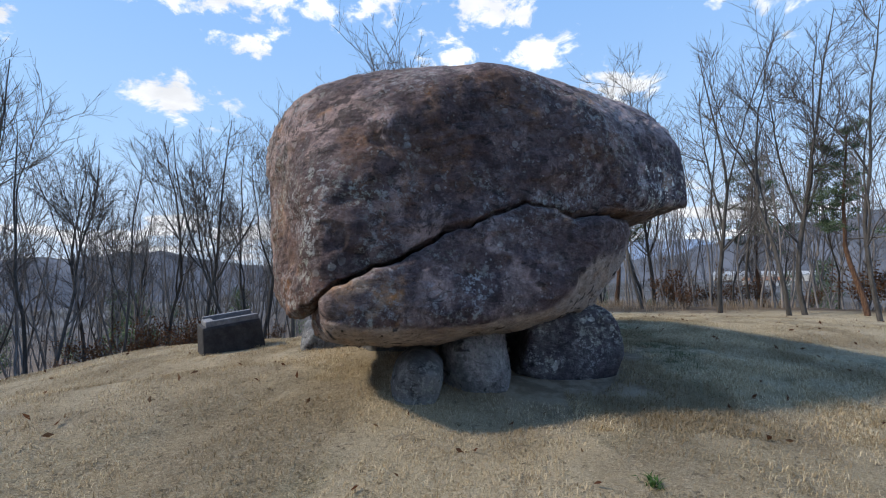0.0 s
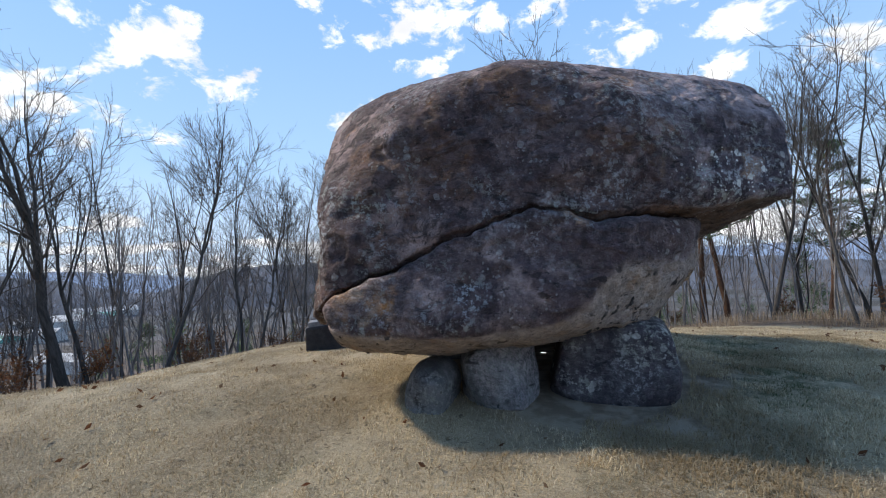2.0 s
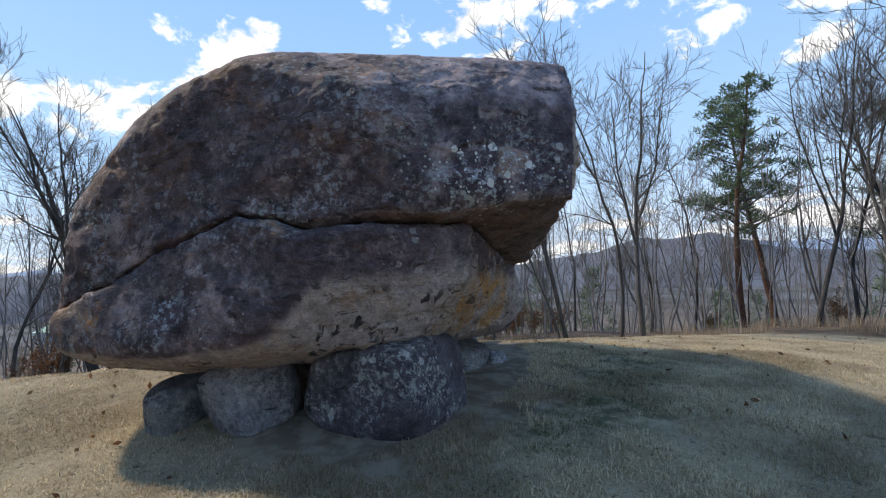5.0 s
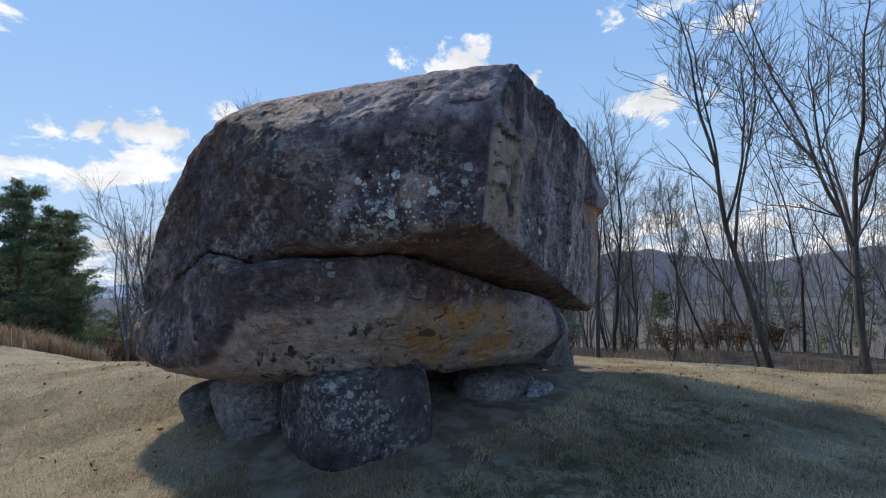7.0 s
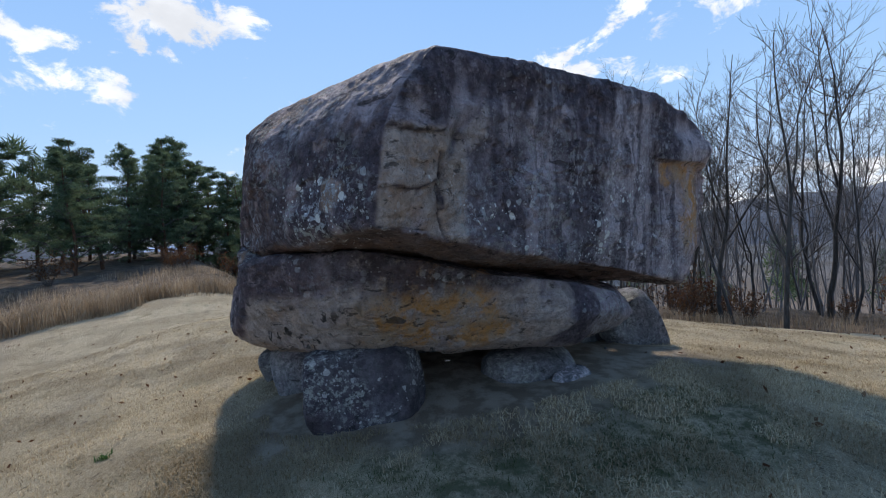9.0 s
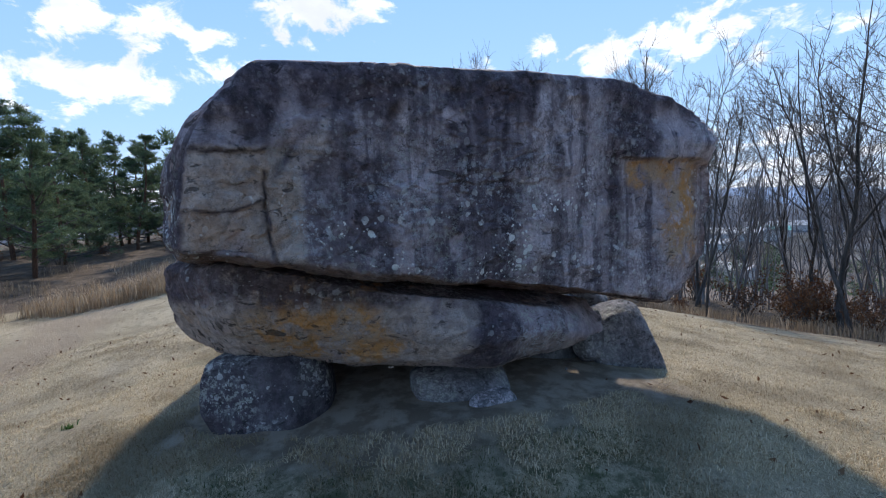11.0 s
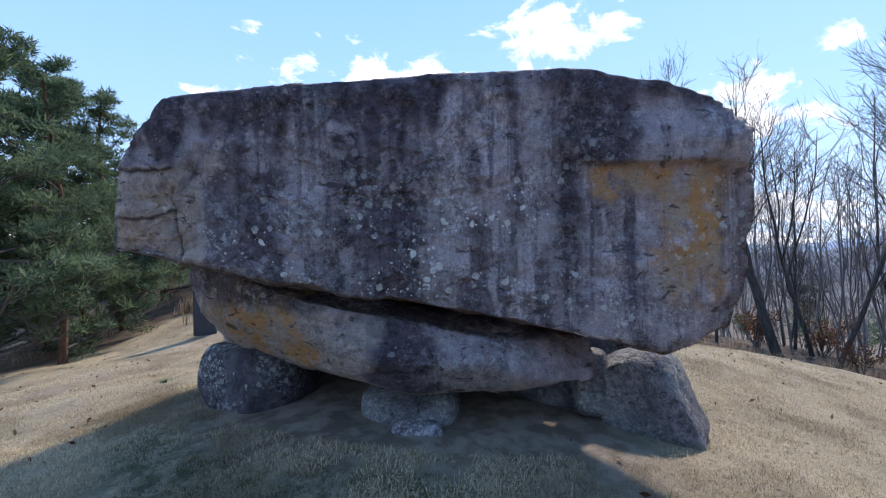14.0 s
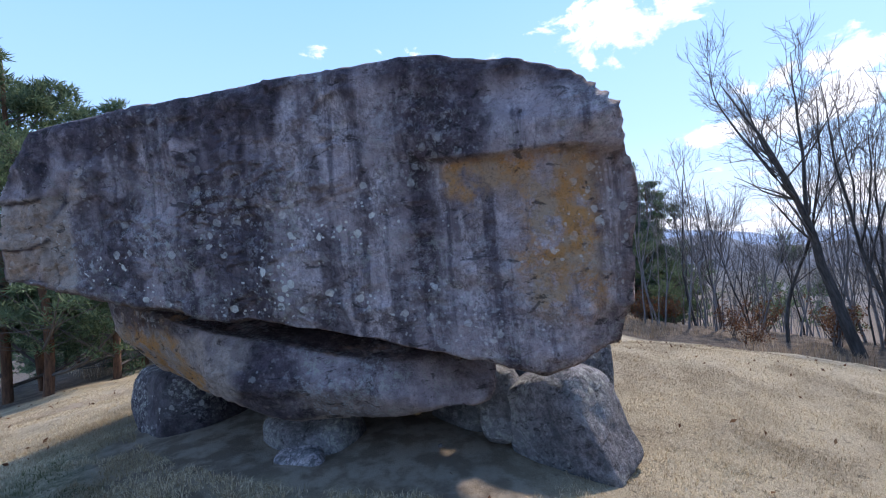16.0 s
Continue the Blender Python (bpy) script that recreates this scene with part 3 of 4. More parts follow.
def upper_stain(p, out):
    face, s = back_side(p, out)
    x, z = p[:, 0], p[:, 2]
    w = fbm(p * 1.8, 4, 41)
    w2 = fbm(p * 5.5, 4, 44)
    v = fbm(p * np.array([4.5, 4.5, 0.30]), 4, 45)
    sw = s + 0.05 * w
    front = ramp01(-out[:, 1], 0.2, 0.6) * (1 - face)
    end = ramp01(-out[:, 0], 0.5, 0.85)
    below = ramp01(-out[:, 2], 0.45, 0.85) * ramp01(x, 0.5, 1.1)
    top = ramp01(out[:, 2], 0.55, 0.9)
    # rust: a big patch under the ledge, the sunny corner, flecks on the front
    under_ledge = ramp01(2.46 + 0.02 * w2 - z, 0, 0.03) * ramp01(z + 0.2 * w, 1.35, 1.75)
    rust = face * under_ledge * np.maximum(ramp01(sw, 3.32, 3.42) * ramp01(z + 0.10 * w2, 2.14, 2.26) * ramp01(0.75 - w2, 0.0, 0.5), ramp01(sw + 0.25 * (z - 1.9) + 0.08 * w2, 3.68, 3.92))
    rust = 1.15 * rust * (1 - 0.85 * ramp01(s + 0.06 * w2, 4.16, 4.28))
    rust = np.maximum(rust, 0.3 * face * ramp01(0.62 - s, 0, 0.2) * (1 - ramp01(np.abs(z - 2.15) / 0.32 + 0.6 * w, 0.4, 1.2)))
    rust = np.maximum(rust, 0.45 * end * ramp01(1.75 - z + 0.5 * w, 0, 0.6) * ramp01(w2, -0.2, 0.4))
    rust = np.maximum(rust, 1.1 * near(x + 0.06 * w, -1.14, 0.10) * ramp01(-out[:, 1] - 0.2 * out[:, 0], 0.2, 0.5) * ramp01(2.1 + 0.3 * w - z, 0, 0.5))
    rust = np.maximum(rust, 0.55 * front * ramp01(w + 0.7 * w2, 0.35, 0.75))
    # black crust: the brow, upright bands from it, the snout, clouds on the front
    brow_z = np.interp(s, [-0.4, 0.2, 0.6, 1.15, 1.3, 1.55, 2.2, 2.6, 3.0, 3.6, 3.9], [2.55, 2.56, 2.55, 2.50, 2.82, 2.78, 2.80, 2.90, 2.72, 2.62, 2.80])
    brow = ramp01(z + 0.22 * v + 0.10 * w, brow_z - 0.14, brow_z + 0.16)
    bands = np.maximum.reduce([near(sw, 1.66, 0.13), 0.85 * near(sw, 2.03, 0.05), 0.6 * near(sw, 1.86, 0.035), 1.0 * near(sw, 3.20, 0.10), 0.7 * near(sw, 0.95, 0.22), 0.5 * near(sw, 2.52, 0.04), 0.5 * near(sw, 2.78, 0.035)])
    bands = np.clip(1.25 * bands, 0, 1) * ramp01(z + 0.25 * v, 1.30, 1.70) * ramp01(1.0 + w2, 0.2, 0.7)
    tongue = ramp01(sw + 0.06 * v, 2.98, 3.06) * (1 - ramp01(sw + 0.06 * v, 3.50, 3.68)) * ramp01(z + 0.05 * w2, 2.44, 2.50)
    stain_shade = face * np.maximum.reduce([bands, 0.97 * brow, tongue])
    stain_shade = np.maximum(stain_shade, 0.70 * face * ramp01(v + 0.35 * w2, 0.25, 0.55))
    stain_shade = np.maximum(stain_shade, 0.8 * face * near(sw, 3.3, 0.35) * ramp01(z, 2.42, 2.48))
    stain_shade = np.maximum(stain_shade, 0.80 * front * ramp01(fbm(p * np.array([1.4, 1.4, 0.6]), 4, 47) + 0.35 * w2 + 0.3 * near(x, 0.35, 0.5) * near(z, 2.45, 0.4), 0.0, 0.24))
    stain_shade = np.maximum(stain_shade, 0.60 * front * ramp01(v, 0.05, 0.30) * ramp01(0.4 - x, 0.0, 0.8))
    snout = ramp01(x + 0.25 * w, 1.30, 1.75) * (1 - face)
    stain_shade = np.maximum(stain_shade, 0.95 * snout * ramp01(2.80 + 0.3 * w - z, 0, 0.3) * ramp01(0.9 - w2, 0.2, 0.6))
    # washed grey
    pale = np.interp(sw, [0, .4, .6, .9, 1.16, 1.24, 1.52, 1.80, 1.95, 2.05, 2.18, 2.28, 2.95, 3.08, 3.28, 3.36, 4.4], [.35, .35, .2, .30, .35, 1.0, .1, .1, .5, .2, .4, .95, 1.0, .15, .15, .9, .8])
    stain_shade = np.maximum(stain_shade, 0.62 * face * (1 - pale) * ramp01(s, 0.58, 0.68) * (1 - np.clip(rust, 0, 1)) * ramp01(1.1 + w2, 0.2, 0.8))
    pale = face * pale * (1 - 0.95 * brow) * ramp01(0.95 - 0.6 * v, 0.0, 0.5)
    grey = front * np.maximum.reduce([near(x, -0.75, 0.35) * near(z, 1.75, 0.55), near(x, 0.85, 0.45) * near(z, 2.05, 0.20), 0.6 * near(x, -1.15, 0.15), 0.5 * near(x, 1.2, 0.35) * near(z, 2.65, 0.3)]) * ramp01(w2, -0.35, 0.25)
    scar = face * (1 - ramp01(np.abs(s - 0.66 - 0.45 * (z - 2.5)) / 0.09 + np.abs(z - 2.52) / 0.20 + 0.4 * w2, 0.6, 1.1))
    sand = np.maximum(0.25 * below, 0.95 * face * ramp01(0.60 - s, 0, 0.05) * ramp01(2.54 - z, 0, 0.03))
    sand = np.maximum(sand, 0.7 * scar)
    sand = np.maximum(sand, 0.45 * end * ramp01(v, -0.3, 0.3))
    stain_shade = stain_shade * (1 - 0.8 * scar) * (1 - 0.75 * face * ramp01(0.60 - s, 0, 0.05) * ramp01(2.54 - z, 0, 0.03))
    # groove shade painted along the cracks, since the mesh is too coarse for it
    wl = fbm(p * 2.4, 4, 61)
    wr = wl + 0.8 * fbm(p * 7.0, 3, 66)
    block = ramp01(0.40 - s, -0.02, 0.02)
    lines = face * np.maximum.reduce([near(s, 0.37 + 0.04 * wr, 0.010) * ramp01(2.42 - z, 0, 0.06), block * near(z, 2.51 + 0.03 * wr, 0.009), block * near(z, 2.19 + 0.08 * (s - 0.2) + 0.035 * wr, 0.009), near(s, 0.52 + 0.6 * (z - 2.5), 0.03) * near(z, 2.45, 0.12)])
    lines = np.maximum(lines, front * near(z, crack_line(p) + 0.02 * wl, 0.022) * ramp01(0.80 - x, 0.0, 0.5))
    stain_shade = np.maximum(stain_shade, lines)
    white = face * (3.0 * near(s, 0.92, 0.30) * near(z, 1.95 - 0.45 * (s - 0.80), 0.10) + 2.0 * near(s, 2.02, 0.22) * near(z, 1.78, 0.22) + 0.8 * near(s, 2.65, 0.4) * near(z, 2.0, 0.4)) + 2.2 * (1 - face) * near(x, 2.05, 0.28) * near(z, 2.08, 0.22)
    # downward faces of the snout are darkened as well
    return dict(run=0.25 + 0.50 * face * ramp01(s, 0.62, 0.75), bleach=np.maximum(np.maximum(pale, 0.8 * grey), np.maximum(0.12 * top * (1 - face), 1.0 * scar)), rust=np.maximum(rust, 0.35 * below), stain_shade=np.maximum(stain_shade * (1 - 0.5 * below), 0.50 * below), sand=sand,
                crust=(0.45 + 0.9 * near(x, 2.05, 0.25) * near(z, 2.08, 0.2) + 0.5 * grey + 0.25 * front * ramp01(2.3 - z, 0, 0.5)) * (1 - 0.5 * below) * (1 - 0.8 * face * brow), spots=0.20 + 0.30 * face * ramp01(2.6 - z, 0.0, 0.6) + white,
                brown=np.clip(1.0 * (1 - face) * (1 - 0.4 * top) * (1 - 0.6 * snout), 0, 1), drip=0.0)


def lower_shape(p, out):
    plates = fbm(p * np.array([1.5, 1.5, 2.6]), 4, 83)
    d = -0.024 + 0.014 * (ramp01(plates, 0.05, 0.10) + ramp01(plates, -0.35, -0.31) + ramp01(plates, 0.42, 0.46))
    front = ramp01(-out[:, 1], 0.35, 0.7)
    d = d - 0.030 * front * near(p[:, 2], crack_line(p), 0.017) * ramp01(0.80 - p[:, 0], 0.0, 0.5)
    return d - 0.013 * cracks(p, 97, 1.2, 0.030, (1, 1, 1.9)) * ramp01(fbm(p * 0.9, 2, 99), -0.2, 0.2)


def lower_stain(p, out):
    x, z = p[:, 0], p[:, 2]
    w = fbm(p * 1.8, 4, 43)
    w2 = fbm(p * 5.5, 4, 46)
    face = ramp01(out[:, 0] * 0.87 + out[:, 1] * 0.49, 0.35, 0.7)
    front = ramp01(-out[:, 1] - 0.3 * out[:, 0], 0.2, 0.6)
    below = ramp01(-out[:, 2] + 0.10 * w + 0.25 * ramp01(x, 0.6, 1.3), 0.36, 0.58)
    y = p[:, 1] + 0.3 * w
    tan = face * (1 - ramp01(y, 5.85, 6.15))
    rust = 1.7 * face * (1 - ramp01(np.abs(y - 5.0) / 0.60, 0.4, 1.2)) * ramp01(0.8 + w2, 0.0, 0.7)
    rust = np.maximum(rust, 0.30 * below * (1 - face) * ramp01(w2, 0.0, 0.5))
    rust = np.maximum(rust, (1 - face) * (1 - below) * 0.75 * ramp01(w + 0.8 * w2, 0.30, 0.75))
    rust = np.maximum(rust, 0.3 * near(x + 0.06 * w, -1.00, 0.14) * ramp01(-out[:, 0], 0.3, 0.6))
    sand = np.clip(below * (1 - 0.3 * face) + 0.95 * tan, 0, 1)
    stain_shade = face * np.maximum(0.95 * (1 - ramp01(np.abs(y - 6.36) / 0.42, 0.7, 1.2)), 0.9 * ramp01(z + 0.15 * w, 1.36, 1.52) * (1 - ramp01(y, 5.7, 6.3)))
    stain_shade = np.maximum(stain_shade, 0.30 * face * ramp01(y, 6.5, 6.8) * ramp01(0.4 - w2, 0.0, 0.6))
    stain_shade = np.maximum(stain_shade, 0.9 * (1 - face) * (1 - below) * ramp01(x + 0.3 * w, 0.1, 0.6) * ramp01(0.75 - w2, 0.1, 0.5))
    stain_shade = np.maximum(stain_shade, 0.88 * front * (1 - below) * ramp01(fbm(p * 1.5, 4, 49) + 0.5 * w2, -0.05, 0.2))
    stain_shade = np.maximum(stain_shade, 0.9 * ramp01(out[:, 0], 0.5, 0.8) * (1 - face) * (1 - below))
    lichen = np.clip((1 - below) * (1 - face) * (0.4 + 0.9 * near(x, -0.2, 0.7) * ramp01(w2, -0.4, 0.3)), 0, 1)
    return dict(run=0.30, bleach=np.maximum(0.15 + 0.25 * face * ramp01(y, 6.6, 6.9), 0.6 * lichen), rust=np.clip(rust, 0, 1.6), sand=sand * 0.95, stain_shade=stain_shade, crust=0.2 + 0.7 * lichen + 0.7 * face * ramp01(y, 6.5, 6.9), spots=0.25 * (1 - below), drip=0.95 * below * (1 - 0.6 * face) * ramp01(w, -0.4, 0.1), brown=0.75 * (1 - face) * (1 - below))


HOME = Matrix.Translation((-0.6, -5.3, -0.45))
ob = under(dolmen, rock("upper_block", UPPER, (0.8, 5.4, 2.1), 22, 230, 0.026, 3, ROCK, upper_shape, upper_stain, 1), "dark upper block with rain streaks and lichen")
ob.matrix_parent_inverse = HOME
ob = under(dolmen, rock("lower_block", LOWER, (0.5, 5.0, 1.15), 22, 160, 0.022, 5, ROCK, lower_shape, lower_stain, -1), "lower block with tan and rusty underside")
ob.matrix_parent_inverse = HOME


def block_planes(hx, hy, hz, seed, cut=0.82, bulge=1.40):
    """Planes that touch a rounded block all over, some of them struck deeper."""
    g = np.random.RandomState(seed)
    nrm = g.normal(0, 1, (24, 3))
    nrm = np.concatenate([nrm, np.eye(3), -np.eye(3)]) + g.normal(0, 0.13, (30, 3))
    nrm /= np.linalg.norm(nrm, axis=1, keepdims=True)
    reach = ((np.abs(nrm) * [hx, hy, hz]) ** bulge).sum(1) ** (1 / bulge)
    return np.column_stack([nrm, reach * g.uniform(cut + 0.10, 1.02, 30) + 0.01])


def boulder(label, at, half, turn=0.0, lean=(0, 0), seed=0, n=48, k=45, rough=0.014, mat=STONE, marks=None, cut=0.82, bulge=1.40):
    stain = (lambda p, out: marks) if marks else None
    ob = rock("support_stone", block_planes(*half, seed, cut, bulge), (0, 0, 0), k, n, rough, seed, mat, None, stain)
    ob.matrix_world = pose(*at, lean[0], lean[1], turn)
    return tagged(ob, label, "stone", "stones under the capstone")


STEEP = dict(crust=0.9, run=0.15, bleach=0.25, spots=0.2)
boulder("small smooth grey boulder wedged under the capstone's front edge", (-0.24, 3.63, 0.57), (0.19, 0.27, 0.25), 8, (8, 14), 11, rough=0.014, cut=0.80, bulge=1.55)
boulder("pale grey faceted boulder carrying the capstone", (0.23, 3.90, 0.67), (0.32, 0.34, 0.29), -6, (6, -4), 12, rough=0.016, cut=0.74, bulge=1.5, marks=dict(crust=0.4, run=0.2, bleach=0.55, spots=0.1))
boulder("large dark lichen-spotted boulder carrying the capstone", (1.09, 4.44, 0.66), (0.43, 0.46, 0.37), 7, (0, 0), 13, 70, rough=0.016, cut=0.86, bulge=1.22, marks=dict(crust=0.8, run=0.6, stain_shade=0.70, spots=0.5))
boulder("big grey-green boulder leaning under the capstone's far end", (-0.26, 7.76, 0.56), (0.35, 0.35, 0.42), 10, (18, 4), 14, 70, rough=0.016, cut=0.80, bulge=1.35, marks=dict(crust=0.7, run=0.1, bleach=0.35, spots=0.2, stain_shade=0.15))
boulder("low grey stone slab set upright under the capstone", (0.78, 6.05, 0.47), (0.24, 0.42, 0.20), 13, (0, 4), 15, cut=0.84, bulge=1.2, marks=STEEP)
boulder("thin pale stone slab lying against a grey stone", (1.12, 6.36, 0.46), (0.25, 0.12, 0.075), 111, (24, 0), 16, 30, rough=0.008, cut=0.78, marks=dict(crust=0.2, run=0.0, bleach=1.0))
boulder("grey stone under the capstone's sunny end", (-1.40, 5.55, 0.50), (0.34, 0.45, 0.30), 10, (0, 0), 17, cut=0.78)
# the next four stones are unseen, added to stop sunlight leaking through underneath
boulder("unseen long stone added against sunlight under the capstone's sunny side", (-1.00, 6.85, 0.72), (0.36, 1.00, 0.62), -6, (0, 0), 19, cut=0.78)
boulder("unseen stone added against sunlight deep under the capstone's middle", (-0.55, 5.75, 0.56), (0.50, 0.90, 0.46), 6, (0, 0), 24, cut=0.78)
boulder("unseen stone added against sunlight deep under the capstone", (-0.62, 7.02, 0.60), (0.50, 0.62, 0.52), 20, (0, 0), 20, cut=0.78)
boulder("unseen stone added against sunlight behind the leaning boulder", (-0.70, 7.36, 0.68), (0.28, 0.40, 0.56), 8, (0, 0), 25, cut=0.80)
boulder("dark greenish stone wedged between the capstone and a boulder", (0.02, 7.42, 0.72), (0.17, 0.17, 0.32), 30, (0, 0), 18, cut=0.80, marks=STEEP)
for x, y, r, k in ((0.66, 6.95, 0.07, 21), (0.40, 7.12, 0.08, 22), (1.52, 5.05, 0.06, 23)):
    boulder("small stone half sunk in the bare soil", (x, y, float(ground_z(x, y)) + 0.02), (r, r * 0.8, r * 0.5), 40 * k, (0, 0), k, 16, rough=0.008, marks=STEEP)


# ---- cut stone trough ----
def box_mesh(bm, x0, x1, y0, y1, z0, z1, bevel=0.02):
    made = bmesh.ops.create_cube(bm, size=1.0)["verts"]
    for v in made:
        v.co = Vector((x0 + (v.co.x + .5) * (x1 - x0), y0 + (v.co.y + .5) * (y1 - y0), z0 + (v.co.z + .5) * (z1 - z0)))
    edges = list({e for v in made for e in v.link_edges})
    if bevel:
        bmesh.ops.bevel(bm, geom=edges, offset=bevel, segments=2, affect="EDGES", profile=0.6)


def part(name, bm, mat, parent, label=""):
    me = bpy.data.meshes.new(name)
    bm.to_mesh(me)
    bm.free()
    me.materials.append(mat)
    for f in me.polygons:
        f.use_smooth = False
    ob = new(name, me)
    ob.parent = parent
    return tagged(ob, label)


trough = tagged(new("stone_trough"), "dark cut stone block with slotted top on the turf", "stone block")
trough.matrix_world = pose(-2.66, 5.80, 0.42, 0, -5, 34)
bm = bmesh.new()
box_mesh(bm, -0.36, 0.31, -0.27, 0.27, -0.2, 0.40, 0.035)
for v in bm.verts:
    v.co.x *= 1.06 - 0.22 * v.co.z
    v.co.y *= 1.08 - 0.16 * v.co.z
part("block", bm, BLACK_STONE, trough)
bm = bmesh.new()
box_mesh(bm, -0.31, 0.285, -0.25, -0.17, 0.38, 0.46, 0.014)
box_mesh(bm, -0.29, 0.285, 0.17, 0.25, 0.38, 0.48, 0.014)
box_mesh(bm, -0.31, -0.20, -0.17, 0.17, 0.38, 0.455, 0.014)
part("rim", bm, CUT_FACE, trough, "pale sawn rim round the slot")

sign = tagged(new("sign_panel"), "dark blue upright steel sign panel standing beside the path", "sign")
sign.matrix_world = pose(-3.2, -4.0, float(ground_z(-3.2, -4.0)), 0, 0, -40)
bm = bmesh.new()
box_mesh(bm, -0.29, 0.29, -0.05, 0.05, 0.0, 1.66, 0.008)
part("panel", bm, PANEL, sign)


# ---- trees ----
def tubes(lines):
    """Tapered tubes along lines of (points, radii, sides)."""
    vs, fs, base = [], [], 0
    for pts, radii, k in lines:
        pts = np.asarray(pts, float)
        d = np.gradient(pts, axis=0)
        d /= np.linalg.norm(d, axis=1, keepdims=True) + 1e-9
        ref = np.where(np.abs(d[:, 2:3]) > 0.9, [[1.0, 0, 0]], [[0, 0, 1.0]])
        a = np.cross(d, ref)
        a /= np.linalg.norm(a, axis=1, keepdims=True) + 1e-9
        b = np.cross(d, a)
        t = np.arange(k) / k * 2 * np.pi
        ring = pts[:, None] + np.asarray(radii)[:, None, None] * (np.cos(t)[None, :, None] * a[:, None] + np.sin(t)[None, :, None] * b[:, None])
        m = len(pts)
        i = base + np.arange(m * k).reshape(m, k)
        q = np.stack([i[:-1], np.roll(i, -1, 1)[:-1], np.roll(i, -1, 1)[1:], i[1:]], -1).reshape(-1, 4)
        vs.append(ring.reshape(-1, 3))
        fs.append(q)
        base += m * k
    return np.concatenate(vs), np.concatenate(fs)


def limb(rnd, start, way, length, r0, r1, steps, wander, lift):
    pts, w = [Vector(start)], Vector(way).normalized()
    for _ in range(steps):
        w = (w + Vector((rnd.gauss(0, wander), rnd.gauss(0, wander), rnd.gauss(0, wander) + lift))).normalized()
        pts.append(pts[-1] + w * (length / steps))
    return pts, [r0 + (r1 - r0) * i / steps for i in range(steps + 1)]


def spread(rnd, along, angle):
    """A way that leaves the way along by about that angle."""
    along = along.normalized()
    side = along.orthogonal().normalized()
    side.rotate(Matrix.Rotation(rnd.uniform(0, 2 * math.pi), 3, along))
    return along * math.cos(angle) + side * math.sin(angle)


def bare_tree(seed, height=9.0, stem=0.085, forks=2, dense=1.0, fine=True):
    """Trunk lines and branch lines of a leafless tree."""
    rnd = random.Random(seed)
    trunk, wood = [], []
    pts, rad = limb(rnd, (0, 0, -0.6), (rnd.gauss(0, .07), rnd.gauss(0, .07), 1), height * 0.98, stem, 0.010, 14, 0.075, 0.05)
    trunk.append((pts, rad, 7 if fine else 4))
    stems = [(pts, rad)]
    for _ in range(forks):
        i = rnd.randint(4, 8)
        p2, r2 = limb(rnd, pts[i], spread(rnd, pts[i + 1] - pts[i], rnd.uniform(.22, .45)), height * rnd.uniform(.38, .56), rad[i] * .72, 0.009, 10, 0.09, 0.10)
        trunk.append((p2, r2, 5 if fine else 3))
        stems.append((p2, r2))
    for sp, sr in stems:
        n = len(sp)
        for _ in range(int((12 if fine else 6) * dense)):
            i = rnd.randint(int(n * .33), n - 2)
            ln = height * rnd.uniform(.13, .27) * (1.15 - 0.55 * i / n)
            b, br = limb(rnd, sp[i], spread(rnd, sp[i + 1] - sp[i], rnd.uniform(.50, 1.05)), ln, max(sr[i] * .45, .010), 0.006, 6, 0.15, 0.09)
            wood.append((b, br, 4 if fine else 3))
            for _ in range(int((5 if fine else 3) * dense)):
                j = rnd.randint(1, 5)
                c, cr = limb(rnd, b[j], spread(rnd, b[j] - b[j - 1], rnd.uniform(.40, .95)), ln * rnd.uniform(.3, .65), max(br[j] * .5, .0060), 0.0040, 4, 0.15, 0.09)
                wood.append((c, cr, 3))
                for _ in range(int(4 * dense) if fine else 0):
                    q = rnd.randint(1, 3)
                    e, er = limb(rnd, c[q], spread(rnd, c[q] - c[q - 1], rnd.uniform(.3, .75)), ln * rnd.uniform(.15, .38), 0.0046, 0.0030, 3, 0.15, 0.08)
                    wood.append((e, er, 3))
    return trunk, wood


def needles(rnd, centre, size, count, flat=0.55, long=0.16):
    """Loose slivers that make a tuft of needles."""
    g = np.random.RandomState(rnd.randint(0, 10 ** 6))
    p = g.normal(0, 1, (count, 3))
    p /= np.linalg.norm(p, axis=1, keepdims=True)
    p *= size * g.uniform(0.25, 1.0, (count, 1)) ** 0.6 * np.array([1, 1, flat])
    d = p / size + g.normal(0, .55, (count, 3)) + np.array([0, 0, 0.5])
    d /= np.linalg.norm(d, axis=1, keepdims=True)
    s = np.cross(d, g.normal(0, 1, (count, 3)))
    s /= np.linalg.norm(s, axis=1, keepdims=True)
    ln = long * g.uniform(.6, 1.3, (count, 1))
    a = np.asarray(centre) + p
    return np.stack([a - s * ln * .11, a + s * ln * .11, a + d * ln], 1)


